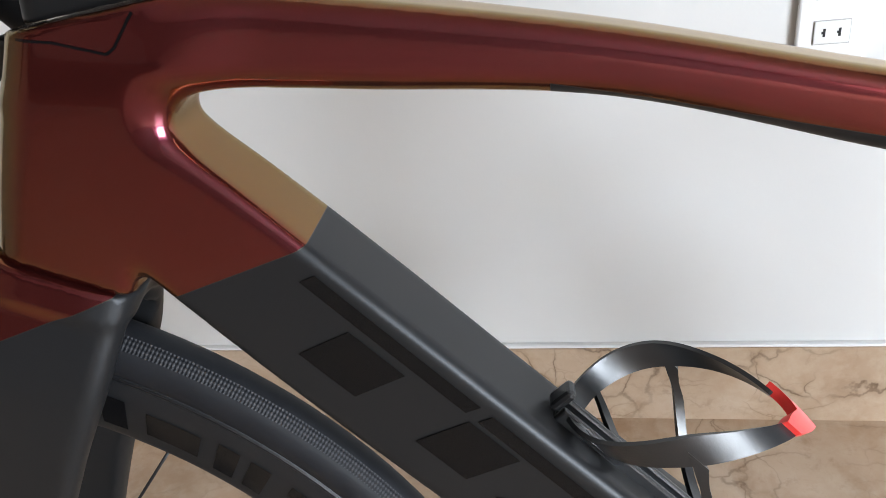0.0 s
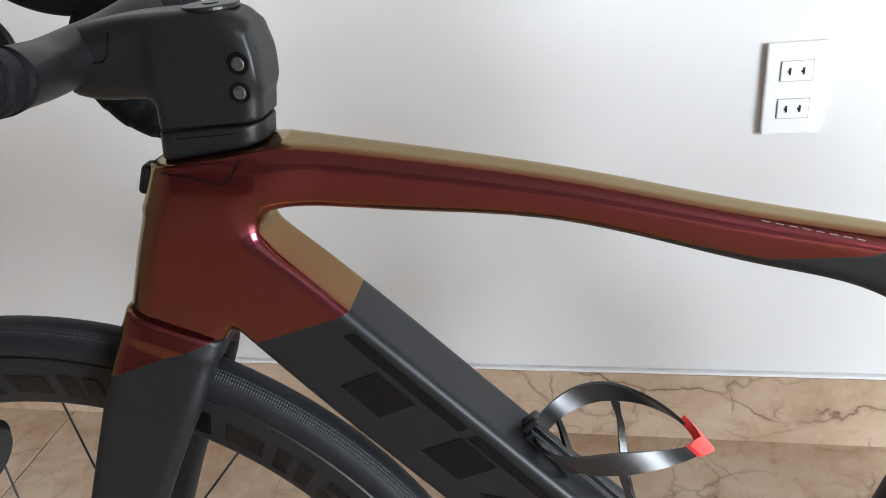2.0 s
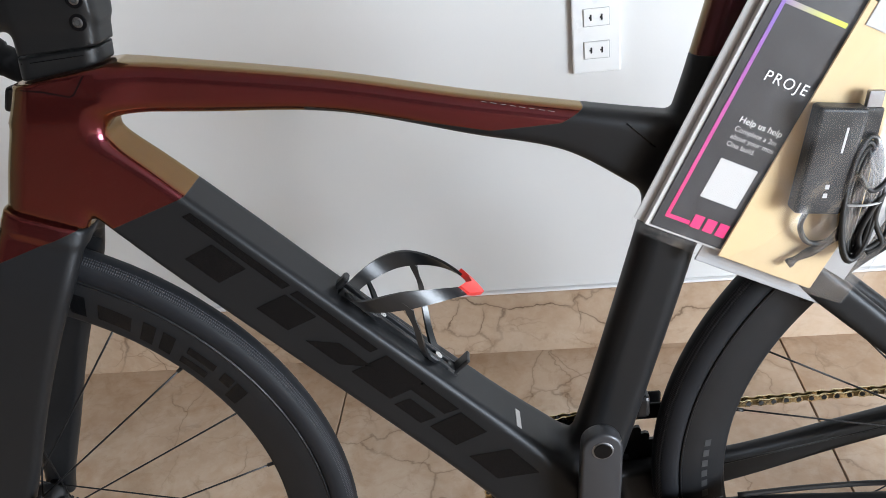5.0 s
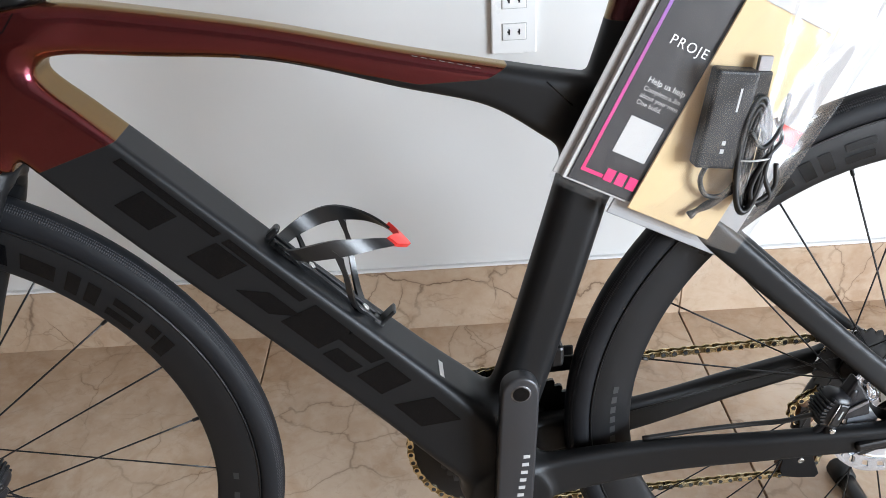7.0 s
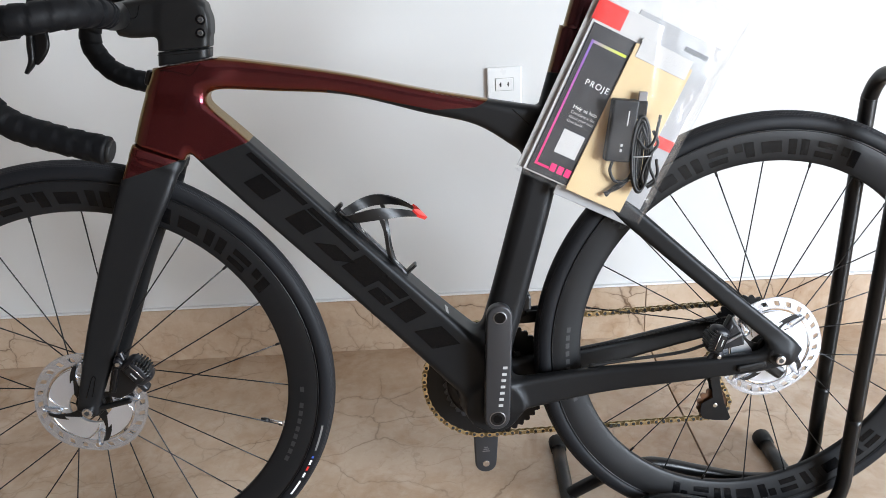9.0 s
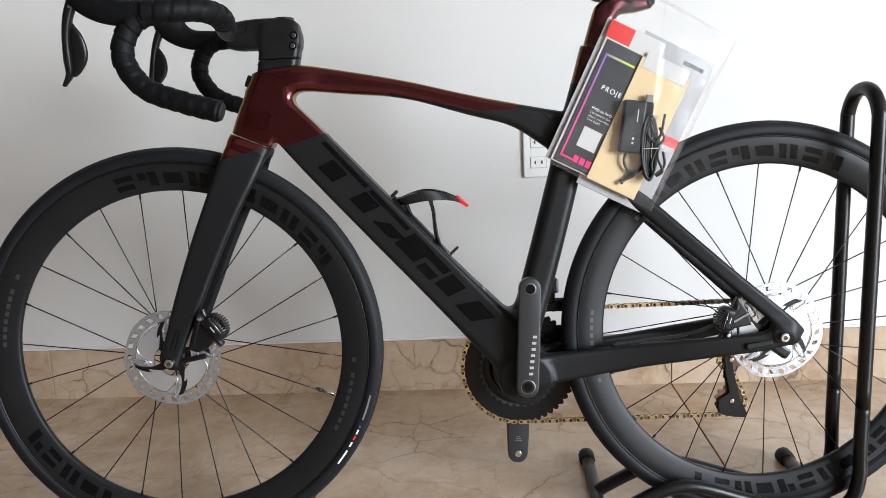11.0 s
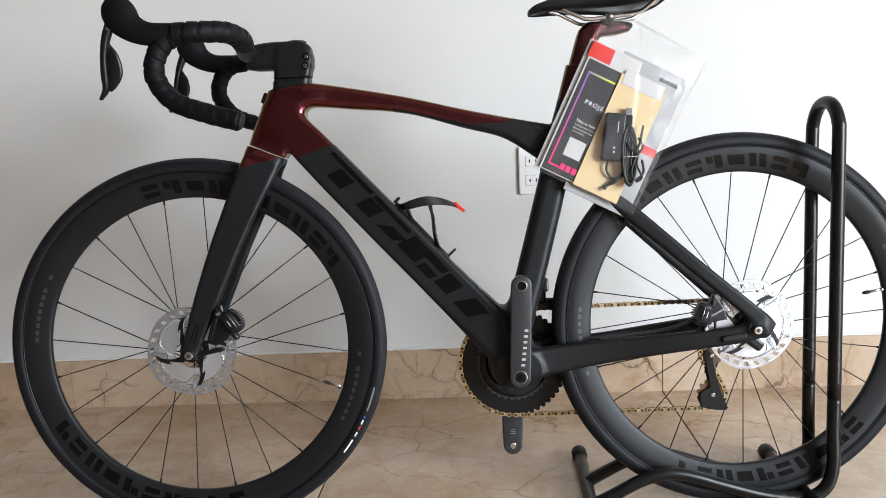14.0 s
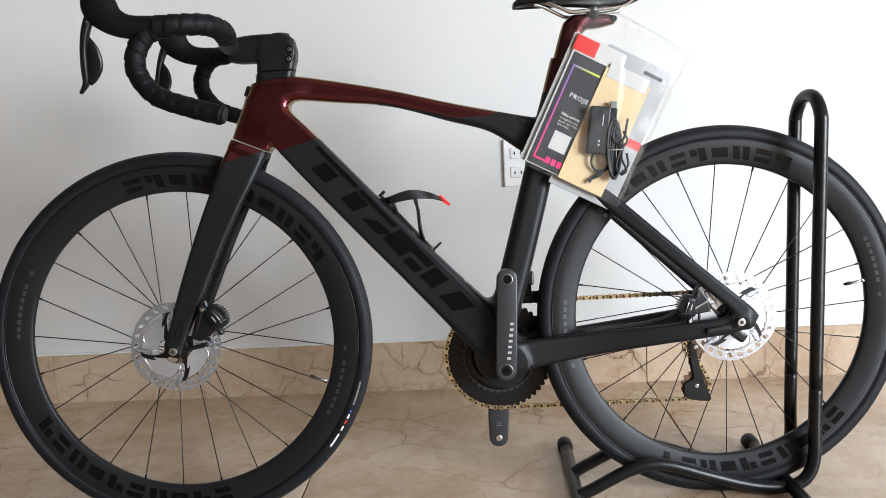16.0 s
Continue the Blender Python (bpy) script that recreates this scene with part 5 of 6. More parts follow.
M_LINK = plain("dull_gold_inner_link", (0.26, 0.19, 0.09), 0.35, metal=1.0, bump=0.05)
chain = tagged(new("chain"), "gold-plated bicycle chain")
chain.parent = bike
path = chain_path()
seg = np.concatenate([[0], np.cumsum(np.linalg.norm(np.diff(path, axis=0), axis=1))])
count = int(seg[-1] // 0.0127)
inner, outer = plate_link(0.0014, M_LINK), plate_link(0.0027, M_GOLD)
for i in range(count):
    a = [np.interp(i * 0.0127, seg, path[:, k]) for k in (0, 1)]
    b = [np.interp((i + 1) * 0.0127, seg, path[:, k]) for k in (0, 1)]
    part("link", outer if i % 2 else inner, None, chain, m=Matrix.Translation((a[0], CH_Y, a[1])) @ pose(0, 0, 0, 0, math.degrees(math.atan2(b[0] - a[0], b[1] - a[1])), 0))

# rear derailleur
arm = smooth_path([(0.985, 0.060, 0.312, 0.010, 0.010), (0.976, 0.064, 0.290, 0.011, 0.011), (0.966, 0.062, 0.268, 0.011, 0.013), (0.957, 0.060, 0.245, 0.009, 0.012), (0.950, 0.057, 0.222, 0.006, 0.009)], 6)
mech = part("rear_derailleur", sweep("rear_derailleur", arm[:, :3], arm[:, 3:], M_BLACK, 14, power=3.0), M_BLACK, bike, "black rear derailleur")


def cage_plate(y):
    """A side plate of the pulley cage, tapering up from a flared foot."""
    out = [(0.9373, 0.273), (0.9512, 0.267), (0.9535, 0.245), (0.9600, 0.215), (0.9669, 0.189), (0.9790, 0.160), (0.9750, 0.1545), (0.9520, 0.157), (0.9313, 0.1625), (0.9266, 0.175), (0.9280, 0.191), (0.9380, 0.1965), (0.9464, 0.201), (0.9440, 0.218), (0.9400, 0.240)]
    bm = bmesh.new()
    f = bm.faces.new([bm.verts.new((x, y, z)) for x, z in out])
    ex = bmesh.ops.extrude_face_region(bm, geom=[f])
    bmesh.ops.translate(bm, verts=[v for v in ex["geom"] if isinstance(v, bmesh.types.BMVert)], vec=(0, 0.0014, 0))
    bmesh.ops.bevel(bm, geom=[e for e in bm.edges if abs(e.verts[0].co.y - e.verts[1].co.y) < 1e-7], offset=0.0004, segments=1, affect="EDGES")
    return bm


for y in (0.0400, 0.0540):
    part("pulley_cage", cage_plate(y), M_BLACK, mech, "black pulley cage plate")
for x, z in (low_pulley, up_pulley):
    p = ring_mesh(13 if z < 0.2 else 10, 0.004, 0.003, M_ORANGE)
    part("jockey_wheel", p, M_ORANGE, mech, "brown toothed jockey wheel", m=Matrix.Translation((x, CH_Y, z)))
    part("jockey_bolt", disc(bmesh.new(), 0.0042, 0.018, Matrix.Translation((x, CH_Y, z)) @ pose(0, 0, 0, 90), 14, 0.001), M_STEEL, mech)
# front derailleur behind the seat tube
bm = bmesh.new()
box(bm, (0.610, 0.030, 0.378), (0.640, 0.052, 0.425), 0.005)
box(bm, (0.590, 0.036, 0.365), (0.665, 0.039, 0.385), 0.002)
box(bm, (0.590, 0.054, 0.365), (0.665, 0.057, 0.385), 0.002)
box(bm, (0.625, -0.008, 0.405), (0.640, 0.040, 0.430), 0.004)
part("front_derailleur", bm, M_BLACK, bike, "black front derailleur")

# ---- bottle cage ----
cage = thing("bottle_cage", "black carbon bottle cage with a red tip on the down tube", "bottle cage", m=LEAN)
C_MID, C_H, C_R = -0.115, 0.660, 0.0370


def on_bottle(a, phi, r=C_R):
    """A point on the bottle's skin: a along the down tube, phi round it (0 at the tube)."""
    n = C_H + C_R - r * math.cos(phi) + 0.002
    y = -r * math.sin(phi)
    al = C_MID + a
    return (0.659 * al + 0.752 * n, y, -0.752 * al + 0.659 * n)


def ribbon(name, rows, thick, material, parent, label=""):
    """A curved strip round the bottle. Rows: a, phi (degrees), width along the bottle."""
    R = smooth_path(rows, 8)
    verts, faces = [], []
    for a, phi, w in R:
        f = radians(phi)
        for da, r in ((-w / 2, C_R), (w / 2, C_R), (w / 2, C_R + thick), (-w / 2, C_R + thick)):
            verts.append(on_bottle(a + da, f, r))
    for i in range(len(R) - 1):
        for k in range(4):
            a, b = 4 * i + k, 4 * i + (k + 1) % 4
            faces.append((a, b, b + 4, a + 4))
    faces += [(3, 2, 1, 0), tuple(4 * (len(R) - 1) + k for k in range(4))]
    me = mesh_of(name, verts, faces, material)
    me.set_sharp_from_angle(angle=radians(50))
    return part(name, me, material, parent, label)


M_CAGE = plain("satin_black_composite", (0.008, 0.0085, 0.0095), 0.30, vary=0.15, bump=0.1)
for s in (1, -1):
    ribbon("cage_wing", [(-0.066, 12 * s, 0.012), (-0.060, 40 * s, 0.014), (-0.050, 75 * s, 0.018), (-0.036, 105 * s, 0.021), (-0.018, 132 * s, 0.016), (-0.004, 152 * s, 0.012), (0.003, 163 * s, 0.010)], 0.0024, M_CAGE, cage)
    ribbon("cage_strut", [(-0.034, 97 * s, 0.014), (-0.024, 88 * s, 0.010), (-0.012, 78 * s, 0.0085), (0.006, 55 * s, 0.008), (0.024, 28 * s, 0.009), (0.036, 6 * s, 0.012)], 0.0028, M_CAGE, cage)
    ribbon("cage_tip", [(0.000, 158 * s, 0.0105 if s > 0 else 0.0085), (0.006, 168 * s, 0.0150 if s > 0 else 0.0085), (0.013, 180 * s, 0.0150)], 0.0056, M_RED, cage, "glossy red plastic tip")
    ribbon("cage_web", [(-0.062, 42 * s, 0.008), (-0.048, 30 * s, 0.007), (-0.034, 10 * s, 0.008)], 0.0026, M_CAGE, cage)
bm = bmesh.new()
box(bm, (C_MID - 0.076, -0.0075, C_H - 0.006), (C_MID + 0.058, -0.0035, C_H + 0.004), 0.0015)
box(bm, (C_MID - 0.076, 0.0035, C_H - 0.006), (C_MID + 0.058, 0.0075, C_H + 0.004), 0.0015)
box(bm, (C_MID - 0.076, -0.0070, C_H - 0.006), (C_MID + 0.058, 0.0070, C_H - 0.001), 0.0015)
box(bm, (C_MID + 0.048, -0.008, C_H - 0.004), (C_MID + 0.062, 0.008, C_H + 0.003), 0.002)
bmesh.ops.transform(bm, matrix=ON_DOWN, verts=bm.verts)
part("cage_base", bm, M_CAGE, cage)
for lo, hi, r in (((C_MID + 0.056, -0.008, C_H - 0.002), (C_MID + 0.060, 0.008, C_H + 0.021), 0.0015), ((C_MID - 0.082, -0.006, C_H - 0.002), (C_MID - 0.076, 0.006, C_H + 0.013), 0.0025)):
    bm = box(bmesh.new(), lo, hi, r)
    bmesh.ops.transform(bm, matrix=ON_DOWN, verts=bm.verts)
    part("cage_hook", bm, M_CAGE, cage)
for a in (-0.031, 0.0366):
    part("cage_bolt", disc(bmesh.new(), 0.0042, 0.004, ON_DOWN @ Matrix.Translation((C_MID + a, 0, C_H + 0.002)), 16, 0.001), M_STEEL, cage, "silver bolt")

# ---- floor stand ----
stand = thing("bike_stand", "black tubular steel floor stand holding the rear wheel", "bike stand")
S_DOWN = Matrix.Translation((0, 0, -0.004))
stand.matrix_basis = S_DOWN
TUBE, S_X, S_Y, S_H = 0.0115, 1.138, 0.0135, 0.0465
hoop = [(S_X, -1, 0.20), (S_X, -1, 0.45), (S_X, -1, 0.655), (S_X, -0.93, 0.690), (S_X, -0.55, 0.716), (S_X, 0.0, 0.724), (S_X, 0.55, 0.716), (S_X, 0.93, 0.690), (S_X, 1, 0.655), (S_X, 1, 0.45), (S_X, 1, 0.20)]
part("hoop", sweep("hoop", smooth_path([(x, S_Y + S_H * y, z) for x, y, z in hoop], 8), (TUBE, TUBE), M_STAND, 18, up=(1, 0, 0)), M_STAND, stand)
for s in (-1, 1):
    y = S_Y + S_H * s
    low = smooth_path([(S_X, y, 0.2005), (S_X, y, 0.13), (S_X + 0.001, y, 0.075), (S_X - 0.008, y, 0.038), (S_X - 0.030, y, 0.018), (1.072, y, 0.014), (1.01, y, 0.024), (0.937, y, 0.047), (0.875, y, 0.068), (0.835, y, 0.073), (0.790, y, 0.062), (0.728, y, 0.032), (0.706 + 0.1 * y, y, 0.022)], 8)
    part("side_tube", sweep("side_tube", low, (TUBE, TUBE), M_STAND, 18), M_STAND, stand)
for x, tilt, y0, y1 in ((0.703, 0.09, -0.205, 0.205), (1.096, 0.06, -0.19, 0.165)):
    part("foot_bar", sweep("foot_bar", [(x + tilt * y, y, 0.0165) for y in np.linspace(y0, y1, 7)], (0.0125, 0.0125), M_STAND, 18, up=(0, 0, 1)), M_STAND, stand)
    for end, e in ((y0, -1), (y1, 1)):
        pts = [(x + tilt * y, y, 0.0165) for y in (end - 0.016 * e, end, end + 0.012 * e, end + 0.017 * e)]
        part("end_cap", sweep("end_cap", pts, [(0.0148, 0.0148), (0.0162, 0.0162), (0.0162, 0.0162), (0.0120, 0.0120)], M_CAP, 12, up=(0, 0, 1)), M_CAP, stand, "ribbed black rubber cap")

# ---- the clear bag and what is in it ----


def sheet(name, origin, u, v, nu, nv, f, material, y0):
    """A thin sheet spanned by u and v in the xz plane, with relief f(s, t) towards -y."""
    verts, faces = [], []
    for i in range(nu + 1):
        for k in range(nv + 1):
            s, t = i / nu, k / nv
            verts.append((origin[0] + u[0] * s + v[0] * t, y0 - f(s, t), origin[1] + u[1] * s + v[1] * t))
    for i in range(nu):
        for k in range(nv):
            a = i * (nv + 1) + k
            faces.append((a, a + 1, a + nv + 2, a + nv + 1))
    return mesh_of(name, verts, faces, material)


def flat_board(name, corners, y0, y1, material, bevel=0.0006):
    """A thin board with four corners in the xz plane between two depths."""
    bm = bmesh.new()
    a = [bm.verts.new((x, y0, z)) for x, z in corners]
    b = [bm.verts.new((x, y1, z)) for x, z in corners]
    bm.faces.new(a), bm.faces.new(b[::-1])
    for i in range(4):
        k = (i + 1) % 4
        bm.faces.new((a[i], b[i], b[k], a[k]))
    bmesh.ops.bevel(bm, geom=list(bm.edges), offset=bevel, segments=1, affect="EDGES")
    return bm


def clear_film():
    n = Nodes("clear_plastic_film")
    t = n.t
    out = t.nodes["Material Output"]
    tr = n.add("ShaderNodeBsdfTransparent")
    tr.inputs[0].default_value = (0.985, 0.985, 0.985, 1)
    gl = n.add("ShaderNodeBsdfGlossy")
    gl.inputs["Roughness"].default_value = 0.12
    fr = n.add("ShaderNodeFresnel")
    fr.inputs["IOR"].default_value = 1.5
    h = n.noise(14, 3, 0.5, None, 0.6)
    b = n.add("ShaderNodeBump")
    n.put(h, b.inputs["Height"])
    b.inputs["Strength"].default_value, b.inputs["Distance"].default_value = 0.10, 0.004
    for s in (gl, fr):
        t.links.new(b.outputs[0], s.inputs["Normal"])
    fac = n.math("MULTIPLY_ADD", fr.outputs[0], 0.17, 0.0, clamp=True)
    mx = n.add("ShaderNodeMixShader")
    n.put(fac, mx.inputs[0])
    t.links.new(tr.outputs[0], mx.inputs[1])
    t.links.new(gl.outputs[0], mx.inputs[2])
    veil = n.add("ShaderNodeBsdfDiffuse")
    veil.inputs[0].default_value = (0.85, 0.85, 0.85, 1)
    hazy = n.add("ShaderNodeMixShader")
    n.put(n.ramp(n.noise(22, 4, 0.6, None, 1.5), (0.35, (0.008, 0.008, 0.008)), (0.75, (0.07, 0.07, 0.07))), hazy.inputs[0])
    t.links.new(mx.outputs[0], hazy.inputs[1])
    t.links.new(veil.outputs[0], hazy.inputs[2])
    t.links.new(hazy.outputs[0], out.inputs[0])
    return n.mat


M_FILM = clear_film()
M_COVER = plain("dark_printed_card", (0.024, 0.024, 0.027), 0.38, vary=0.08, bump=0.0)
M_EDGES = plain("grey_back_page", (0.36, 0.35, 0.34), 0.6, vary=0.06, bump=0.1)
M_PAGES = plain("white_pages", (0.50, 0.49, 0.48), 0.6, vary=0.06, bump=0.2)
M_KRAFT = plain("tan_envelope_paper", (0.62, 0.46, 0.25), 0.6, vary=0.07, bump=0.15, grain=90)
M_MANUAL = plain("pale_grey_cover", (0.33, 0.33, 0.335), 0.45, vary=0.05, bump=0.05)


def fade(name, p, q, a, b):
    """Print that runs from one colour to another along the way from p to q in the xz plane."""
    n = Nodes(name)
    sep = n.add("ShaderNodeSeparateXYZ")
    n.put(n.co, sep.inputs[0])
    d = (q[0] - p[0], q[1] - p[1])
    k = 1 / (d[0] ** 2 + d[1] ** 2)
    s = n.math("MULTIPLY_ADD", sep.outputs[2], d[1] * k, n.math("MULTIPLY_ADD", sep.outputs[0], d[0] * k, -(p[0] * d[0] + p[1] * d[1]) * k), clamp=True)
    n.set(color=n.mix(s, a, b), rough=0.35)
    return n.mat


BAG_Y = -0.0340
bag = thing("plastic_bag", "clear plastic bag hung from the saddle, holding papers and a charger", "plastic bag", m=LEAN)
B_O, B_U, B_V = (0.616, 0.629), (0.171, -0.089), (0.137, 0.260)


def swell(s, t):
    return math.sin(math.pi * min(1, max(0, s))) ** 0.5 * math.sin(math.pi * min(1, max(0, t * 0.95 + 0.03))) ** 0.4


def front_relief(s, t):
    fold = 0.0045 * math.exp(-((s - 0.30 - 0.55 * (1 - t)) / 0.028) ** 2) * max(0, t - 0.35) ** 0.5
    fold += 0.0025 * math.exp(-((s - 0.16 - 0.20 * (1 - t)) / 0.018) ** 2) * max(0, t - 0.45)
    return 0.008 + 0.026 * swell(s, t) + fold + 0.0030 * noise.noise((s * 5, t * 7, 0.3)) + 0.0009 * noise.noise((s * 17, t * 15, 4.0))


film = part("bag_front", sheet("bag_front", B_O, B_U, B_V, 72, 72, front_relief, M_FILM, BAG_Y), M_FILM, bag)
film_b = part("bag_back", sheet("bag_back", B_O, B_U, B_V, 8, 10, lambda s, t: 0.0006 * noise.noise((s * 7, t * 5, 0)), M_FILM, BAG_Y + 0.001), M_FILM, bag)
# the bag's gathered neck, drawn up to the saddle
bmv, bmf = [], []
for i in range(25):
    s = i / 24
    top = (0.764 + 0.012 * (s - 0.5), -0.036 - 0.004 * math.sin(s * 23), 0.895)
    bot = (0.753 + 0.171 * s, BAG_Y - front_relief(s, 1.0), 0.889 - 0.089 * s)
    for k in range(7):
        t = k / 6
        p = [bot[j] + (top[j] - bot[j]) * t for j in range(3)]
        p[1] -= 0.006 * math.sin(s * 29 + t * 2) * t * (1 - t) * 3
        bmv.append(p)
for i in range(24):
    for k in range(6):
        a = i * 7 + k
        bmf.append((a, a + 7, a + 8, a + 1))
neck = part("bag_neck", mesh_of("bag_neck", bmv, bmf, M_FILM), M_FILM, bag)
for o in (film, film_b, neck):
    o.visible_shadow = False

K_BL, K_U, K_V = Vector((0.6260, 0.6310)), Vector((0.445, 0.895)), Vector((0.885, -0.466))
K_U.normalize(), K_V.normalize()


def on_card(a, b, o=K_BL):
    """a across the card, b up along it."""
    p = o + K_V * a + K_U * b
    return (p.x, p.y)


def card(x0, y0, x1, y1, o=K_BL):
    return [on_card(x0, y0, o), on_card(x1, y0, o), on_card(x1, y1, o), on_card(x0, y1, o)]


manual = part("manual", flat_board("manual", card(0.055, -0.016, 0.179, 0.245), -0.0357, -0.0337, M_MANUAL), M_MANUAL, None)
tagged(manual, "pale grey owner's manual in the clear bag", "booklet")
part("print_bar", flat_board("print_bar", card(0.128, 0.010, 0.150, 0.0125), -0.0361, -0.0356, M_GREYINK, 0.0001), M_GREYINK, manual)
part("print_bar", flat_board("print_bar", card(0.128, 0.004, 0.146, 0.0065), -0.0361, -0.0356, M_GREYINK, 0.0001), M_GREYINK, manual)
part("print_bar", flat_board("print_bar", card(0.131, 0.223, 0.166, 0.2295), -0.0361, -0.0356, M_COVER, 0.0001), M_COVER, manual, "small dark mark")
part("print_band", flat_board("print_band", card(0.120, 0.098, 0.179, 0.113), -0.0361, -0.0356, plain("dusty_red_print", (0.50, 0.13, 0.13), 0.4), 0.0001), M_RED, manual, "dusty red band")

booklet = part("booklet", flat_board("booklet", card(0.004, 0.002, 0.098, 0.206), -0.0425, -0.0413, M_COVER), M_COVER, None)
tagged(booklet, "dark printed booklet with a pink border in the clear bag", "booklet")
part("page_block", flat_board("page_block", card(0.000, 0.000, 0.092, 0.238), -0.0412, -0.0363, M_PAGES), M_PAGES, booklet, "white page edges")
part("back_page", flat_board("back_page", card(-0.008, 0.000, 0.090, 0.238), -0.0362, -0.0358, M_EDGES), M_EDGES, booklet)
part("red_panel", flat_board("red_panel", card(-0.002, 0.209, 0.040, 0.236), -0.0417, -0.0409, M_RED, 0.0001), M_RED, booklet, "bright red panel")
INK_P = fade("pink_to_purple_print", on_card(0.015, 0.020), on_card(0.015, 0.17), (0.75, 0.03, 0.16), (0.22, 0.12, 0.42))
INK_Y = fade("purple_to_lime_print", on_card(0.015, 0.19), on_card(0.055, 0.19), (0.28, 0.20, 0.34), (0.55, 0.62, 0.05))


def ink(name, x0, y0, x1, y1, material, parent=booklet, y=-0.0425):
    return part(name, flat_board(name, card(x0, y0, x1, y1), y - 0.0004, y + 0.0001, material, 0.0001), material, parent)


ink("border", 0.0110, 0.0125, 0.0140, 0.186, INK_P)
ink("border", 0.0140, 0.0125, 0.032, 0.0158, INK_P)
ink("border", 0.0140, 0.1825, 0.062, 0.186, INK_Y)
for i in range(3):
    ink("mark", 0.033 + 0.011 * i, 0.0115, 0.0415 + 0.011 * i, 0.0225, INK_P)
ink("code_panel", 0.0285, 0.0370, 0.0600, 0.0700, M_PAGES)


def words(text, size, x, y, material, parent, depth, space=1.0):
    """Flat lettering on the booklet."""
    cu = bpy.data.curves.new("lettering", "FONT")
    cu.body, cu.size, cu.extrude, cu.space_character = text, size, 0.0001, space
    tmp = bpy.data.objects.new("lettering_tmp", cu)
    scene.collection.objects.link(tmp)
    bpy.context.view_layer.update()
    me = bpy.data.meshes.new_from_object(tmp.evaluated_get(bpy.context.evaluated_depsgraph_get()))
    bpy.data.objects.remove(tmp)
    me.name = "lettering"
    me.materials.clear()
    me.materials.append(material)
    p = on_card(x, y)
    turn = math.degrees(math.atan2(K_V.y, K_V.x))
    ob = new("lettering", me)
    ob.parent = parent
    ob.matrix_basis = Matrix.Translation((p[0], depth, p[1])) @ pose(0, 0, 0, 90, -turn, 0)
    return ob


words("PROJE", 0.0112, 0.0265, 0.1320, M_WHITEINK, booklet, -0.0431, 1.22)
words("Help us help", 0.0070, 0.0262, 0.0990, M_WHITEINK, booklet, -0.0431)
words("Complete a 2m", 0.0056, 0.0262, 0.0920, M_PAGES, booklet, -0.0431)
words("about your mos", 0.0056, 0.0262, 0.0860, M_PAGES, booklet, -0.0431)
words("One build.", 0.0056, 0.0262, 0.0800, M_PAGES, booklet, -0.0431)

E_O = Vector((0.6825, 0.5985))
envelope = part("envelope", flat_board("envelope", card(0.0, 0.0, 0.085, 0.208, E_O), -0.0457, -0.0441, M_KRAFT), M_KRAFT, None)
tagged(envelope, "tan paper envelope in the clear bag", "envelope")
part("flap", flat_board("flap", card(0.006, 0.192, 0.081, 0.218, E_O), -0.0463, -0.0457, M_PAGES), M_PAGES, envelope, "white top flap")

M_CHARGER = plain("smooth_black_plastic", (0.008, 0.008, 0.009), 0.42, bump=0, spec=0.35, vary=0.05)
adapter = part("charger", box(bmesh.new(), (-0.0175, -0.0080, -0.041), (0.0175, 0.0080, 0.041), 0.003, Matrix.Translation((0.7545, -0.0545, 0.675)) @ pose(0, 0, 0, 0, 8, 0), 3), M_CHARGER, None)
tagged(adapter, "black plastic charger block with a coiled cable in the clear bag", "charger")
A_M = Matrix.Translation((0.7545, -0.0545, 0.675)) @ pose(0, 0, 0, 0, 8, 0)
for i in range(2):
    part("print_bar", box(bmesh.new(), (0.000, -0.0083, -0.027 + 0.007 * i), (0.0030, -0.0079, -0.0235 + 0.007 * i), 0, A_M), M_PALEINK, adapter)
part("print_bar", box(bmesh.new(), (0.0042, -0.0083, 0.008), (0.0058, -0.0079, 0.027), 0, A_M), M_PALEINK, adapter)
part("usb_plug", box(bmesh.new(), (-0.0055, -0.0022, -0.002), (0.0055, 0.0022, 0.0115), 0.0006, Matrix.Translation((0.782, -0.0545, 0.712)) @ pose(0, 0, 0, 0, 6, 0)), M_BOLT, adapter, "silver plug tip")
part("usb_body", box(bmesh.new(), (-0.0075, -0.004, -0.024), (0.0075, 0.004, 0.0), 0.002, Matrix.Translation((0.782, -0.0545, 0.712)) @ pose(0, 0, 0, 0, 6, 0)), M_BLACK, adapter)
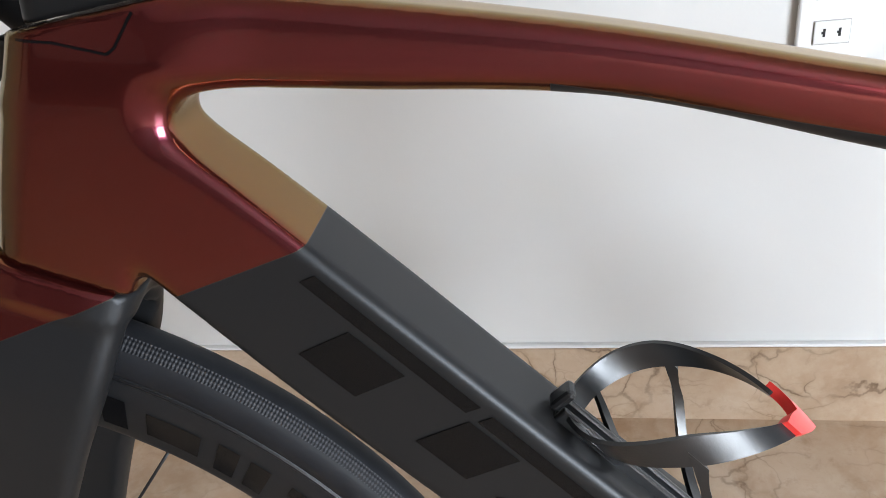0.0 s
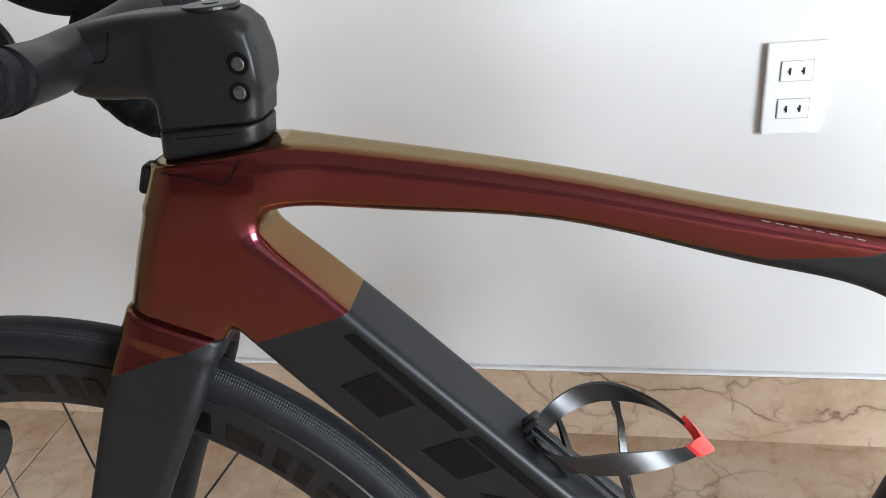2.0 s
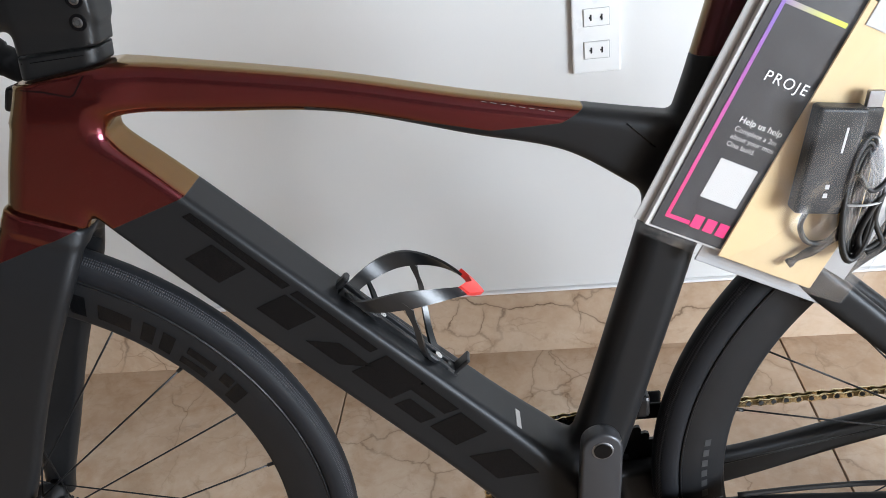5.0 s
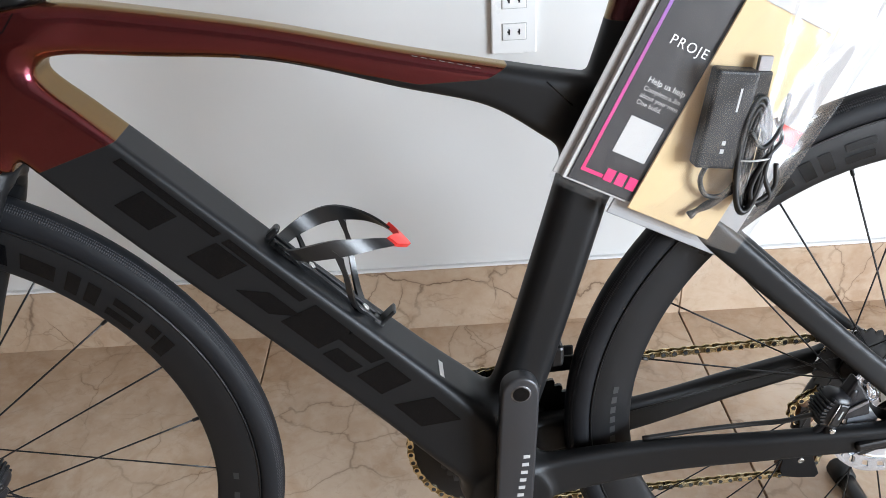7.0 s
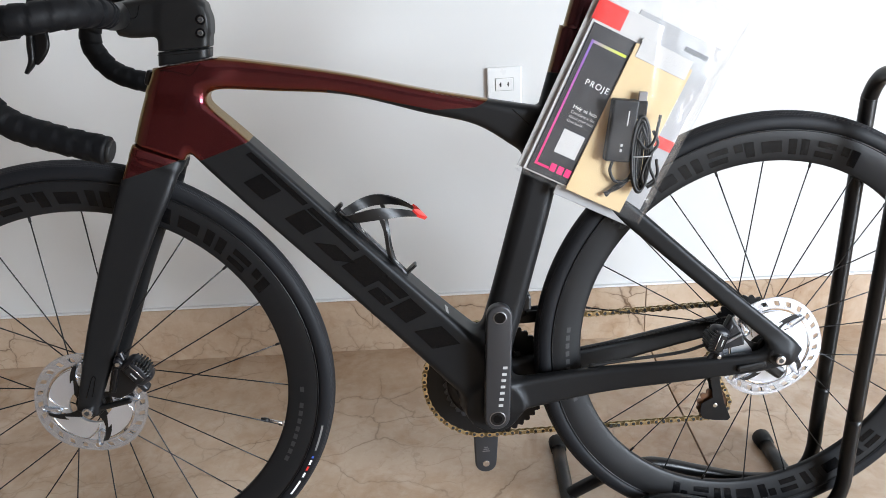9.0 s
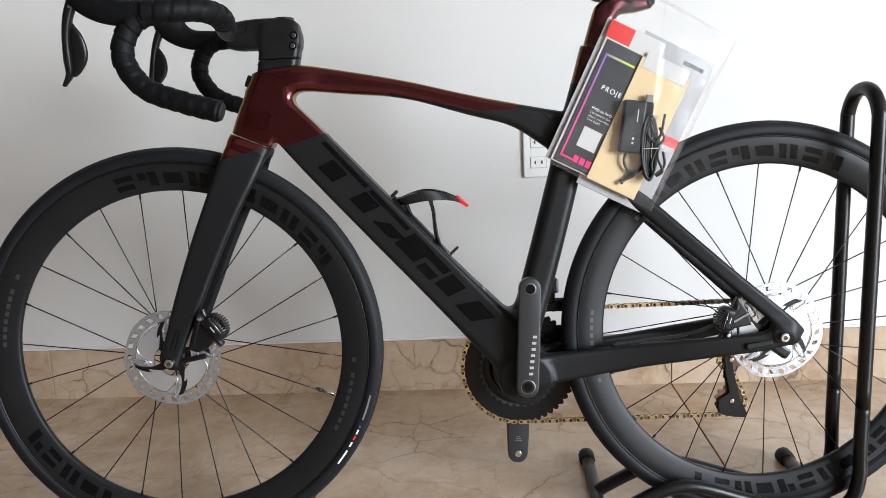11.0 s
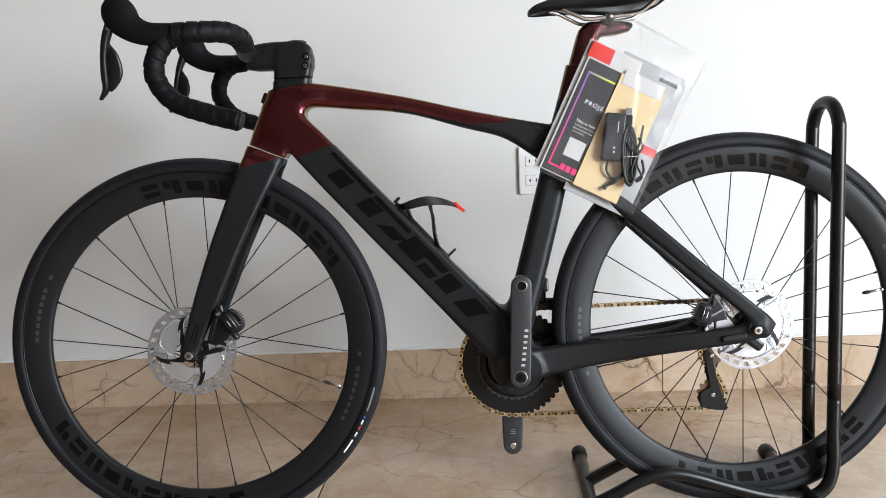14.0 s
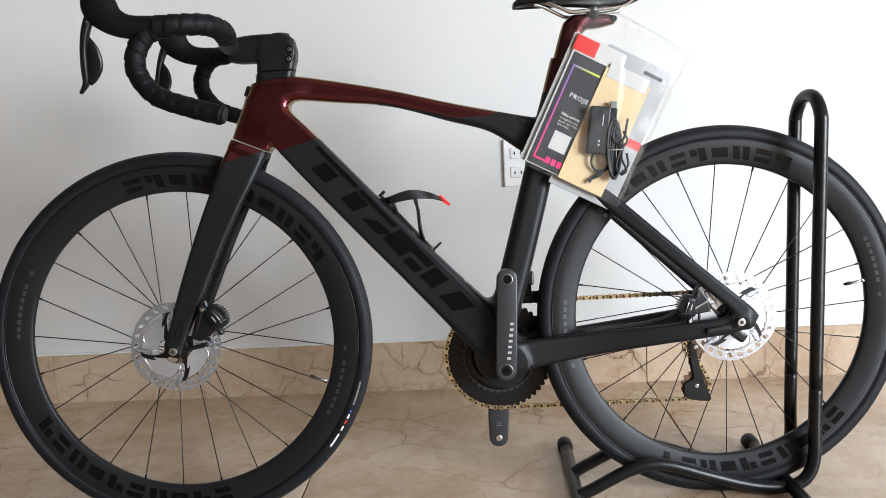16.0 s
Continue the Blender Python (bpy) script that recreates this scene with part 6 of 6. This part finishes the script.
for i in range(7):
    ph, r = i * 0.9, 0.0018 + 0.0017 * i
    loop = []
    for k in range(33):
        a = 2 * math.pi * k / 32
        loop.append((0.782 + 0.006 * math.sin(ph) * 0.5 + r * math.cos(a) + 0.004 * math.sin(a), -0.0525 - 0.0016 * i + 0.0012 * math.cos(a + ph), 0.640 + (0.038 + 0.0018 * i) * math.sin(a) - 0.010 * math.cos(a) + 0.004 * math.cos(ph)))
    part("cable", sweep("cable", loop, (0.0021, 0.0021), M_HOSE, 8, closed_ends=False), M_HOSE, adapter, "coiled black cable")
for pts in ([(0.780, -0.0560, 0.690), (0.786, -0.0590, 0.668), (0.795, -0.0610, 0.650), (0.792, -0.0620, 0.626), (0.800, -0.0605, 0.604), (0.790, -0.0595, 0.596)],
            [(0.797, -0.0570, 0.672), (0.803, -0.0600, 0.655), (0.791, -0.0625, 0.640), (0.782, -0.0620, 0.615), (0.788, -0.0605, 0.600), (0.803, -0.0600, 0.612), (0.801, -0.0615, 0.634)],
            [(0.776, -0.0600, 0.664), (0.786, -0.0630, 0.650), (0.797, -0.0625, 0.660), (0.803, -0.0600, 0.682), (0.806, -0.0570, 0.692)]):
    loose = smooth_path(pts, 8)
    part("cable", sweep("cable", loose, (0.0021, 0.0021), M_HOSE, 8), M_HOSE, adapter)
tail = smooth_path([(0.745, -0.0555, 0.638), (0.741, -0.0535, 0.622), (0.748, -0.0525, 0.607), (0.762, -0.0535, 0.606), (0.772, -0.0545, 0.618)], 6)
part("cable", sweep("cable", tail, (0.0022, 0.0022), M_HOSE, 8), M_HOSE, adapter)
plug = smooth_path([(0.778, -0.0545, 0.618), (0.762, -0.0535, 0.604), (0.744, -0.0520, 0.594), (0.735, -0.0515, 0.588)], 5)
part("cable_plug", sweep("cable_plug", plug, [(0.0032 + 0.0008 * math.sin(i), 0.0032 + 0.0008 * math.sin(i)) for i in range(len(plug))], M_BLACK, 10), M_BLACK, adapter)
part("cable_tie", sweep("cable_tie", [(0.782 + 0.0165 * math.cos(a), -0.0550 - 0.0105 * math.sin(a), 0.640) for a in np.linspace(0, 2 * math.pi, 25)], (0.0008, 0.0012), M_PALEINK, 8, closed_ends=False, up=(0, 0, 1)), M_PALEINK, adapter, "pale cable tie")

for ob in (manual, booklet, envelope, adapter):
    ob.matrix_basis = LEAN
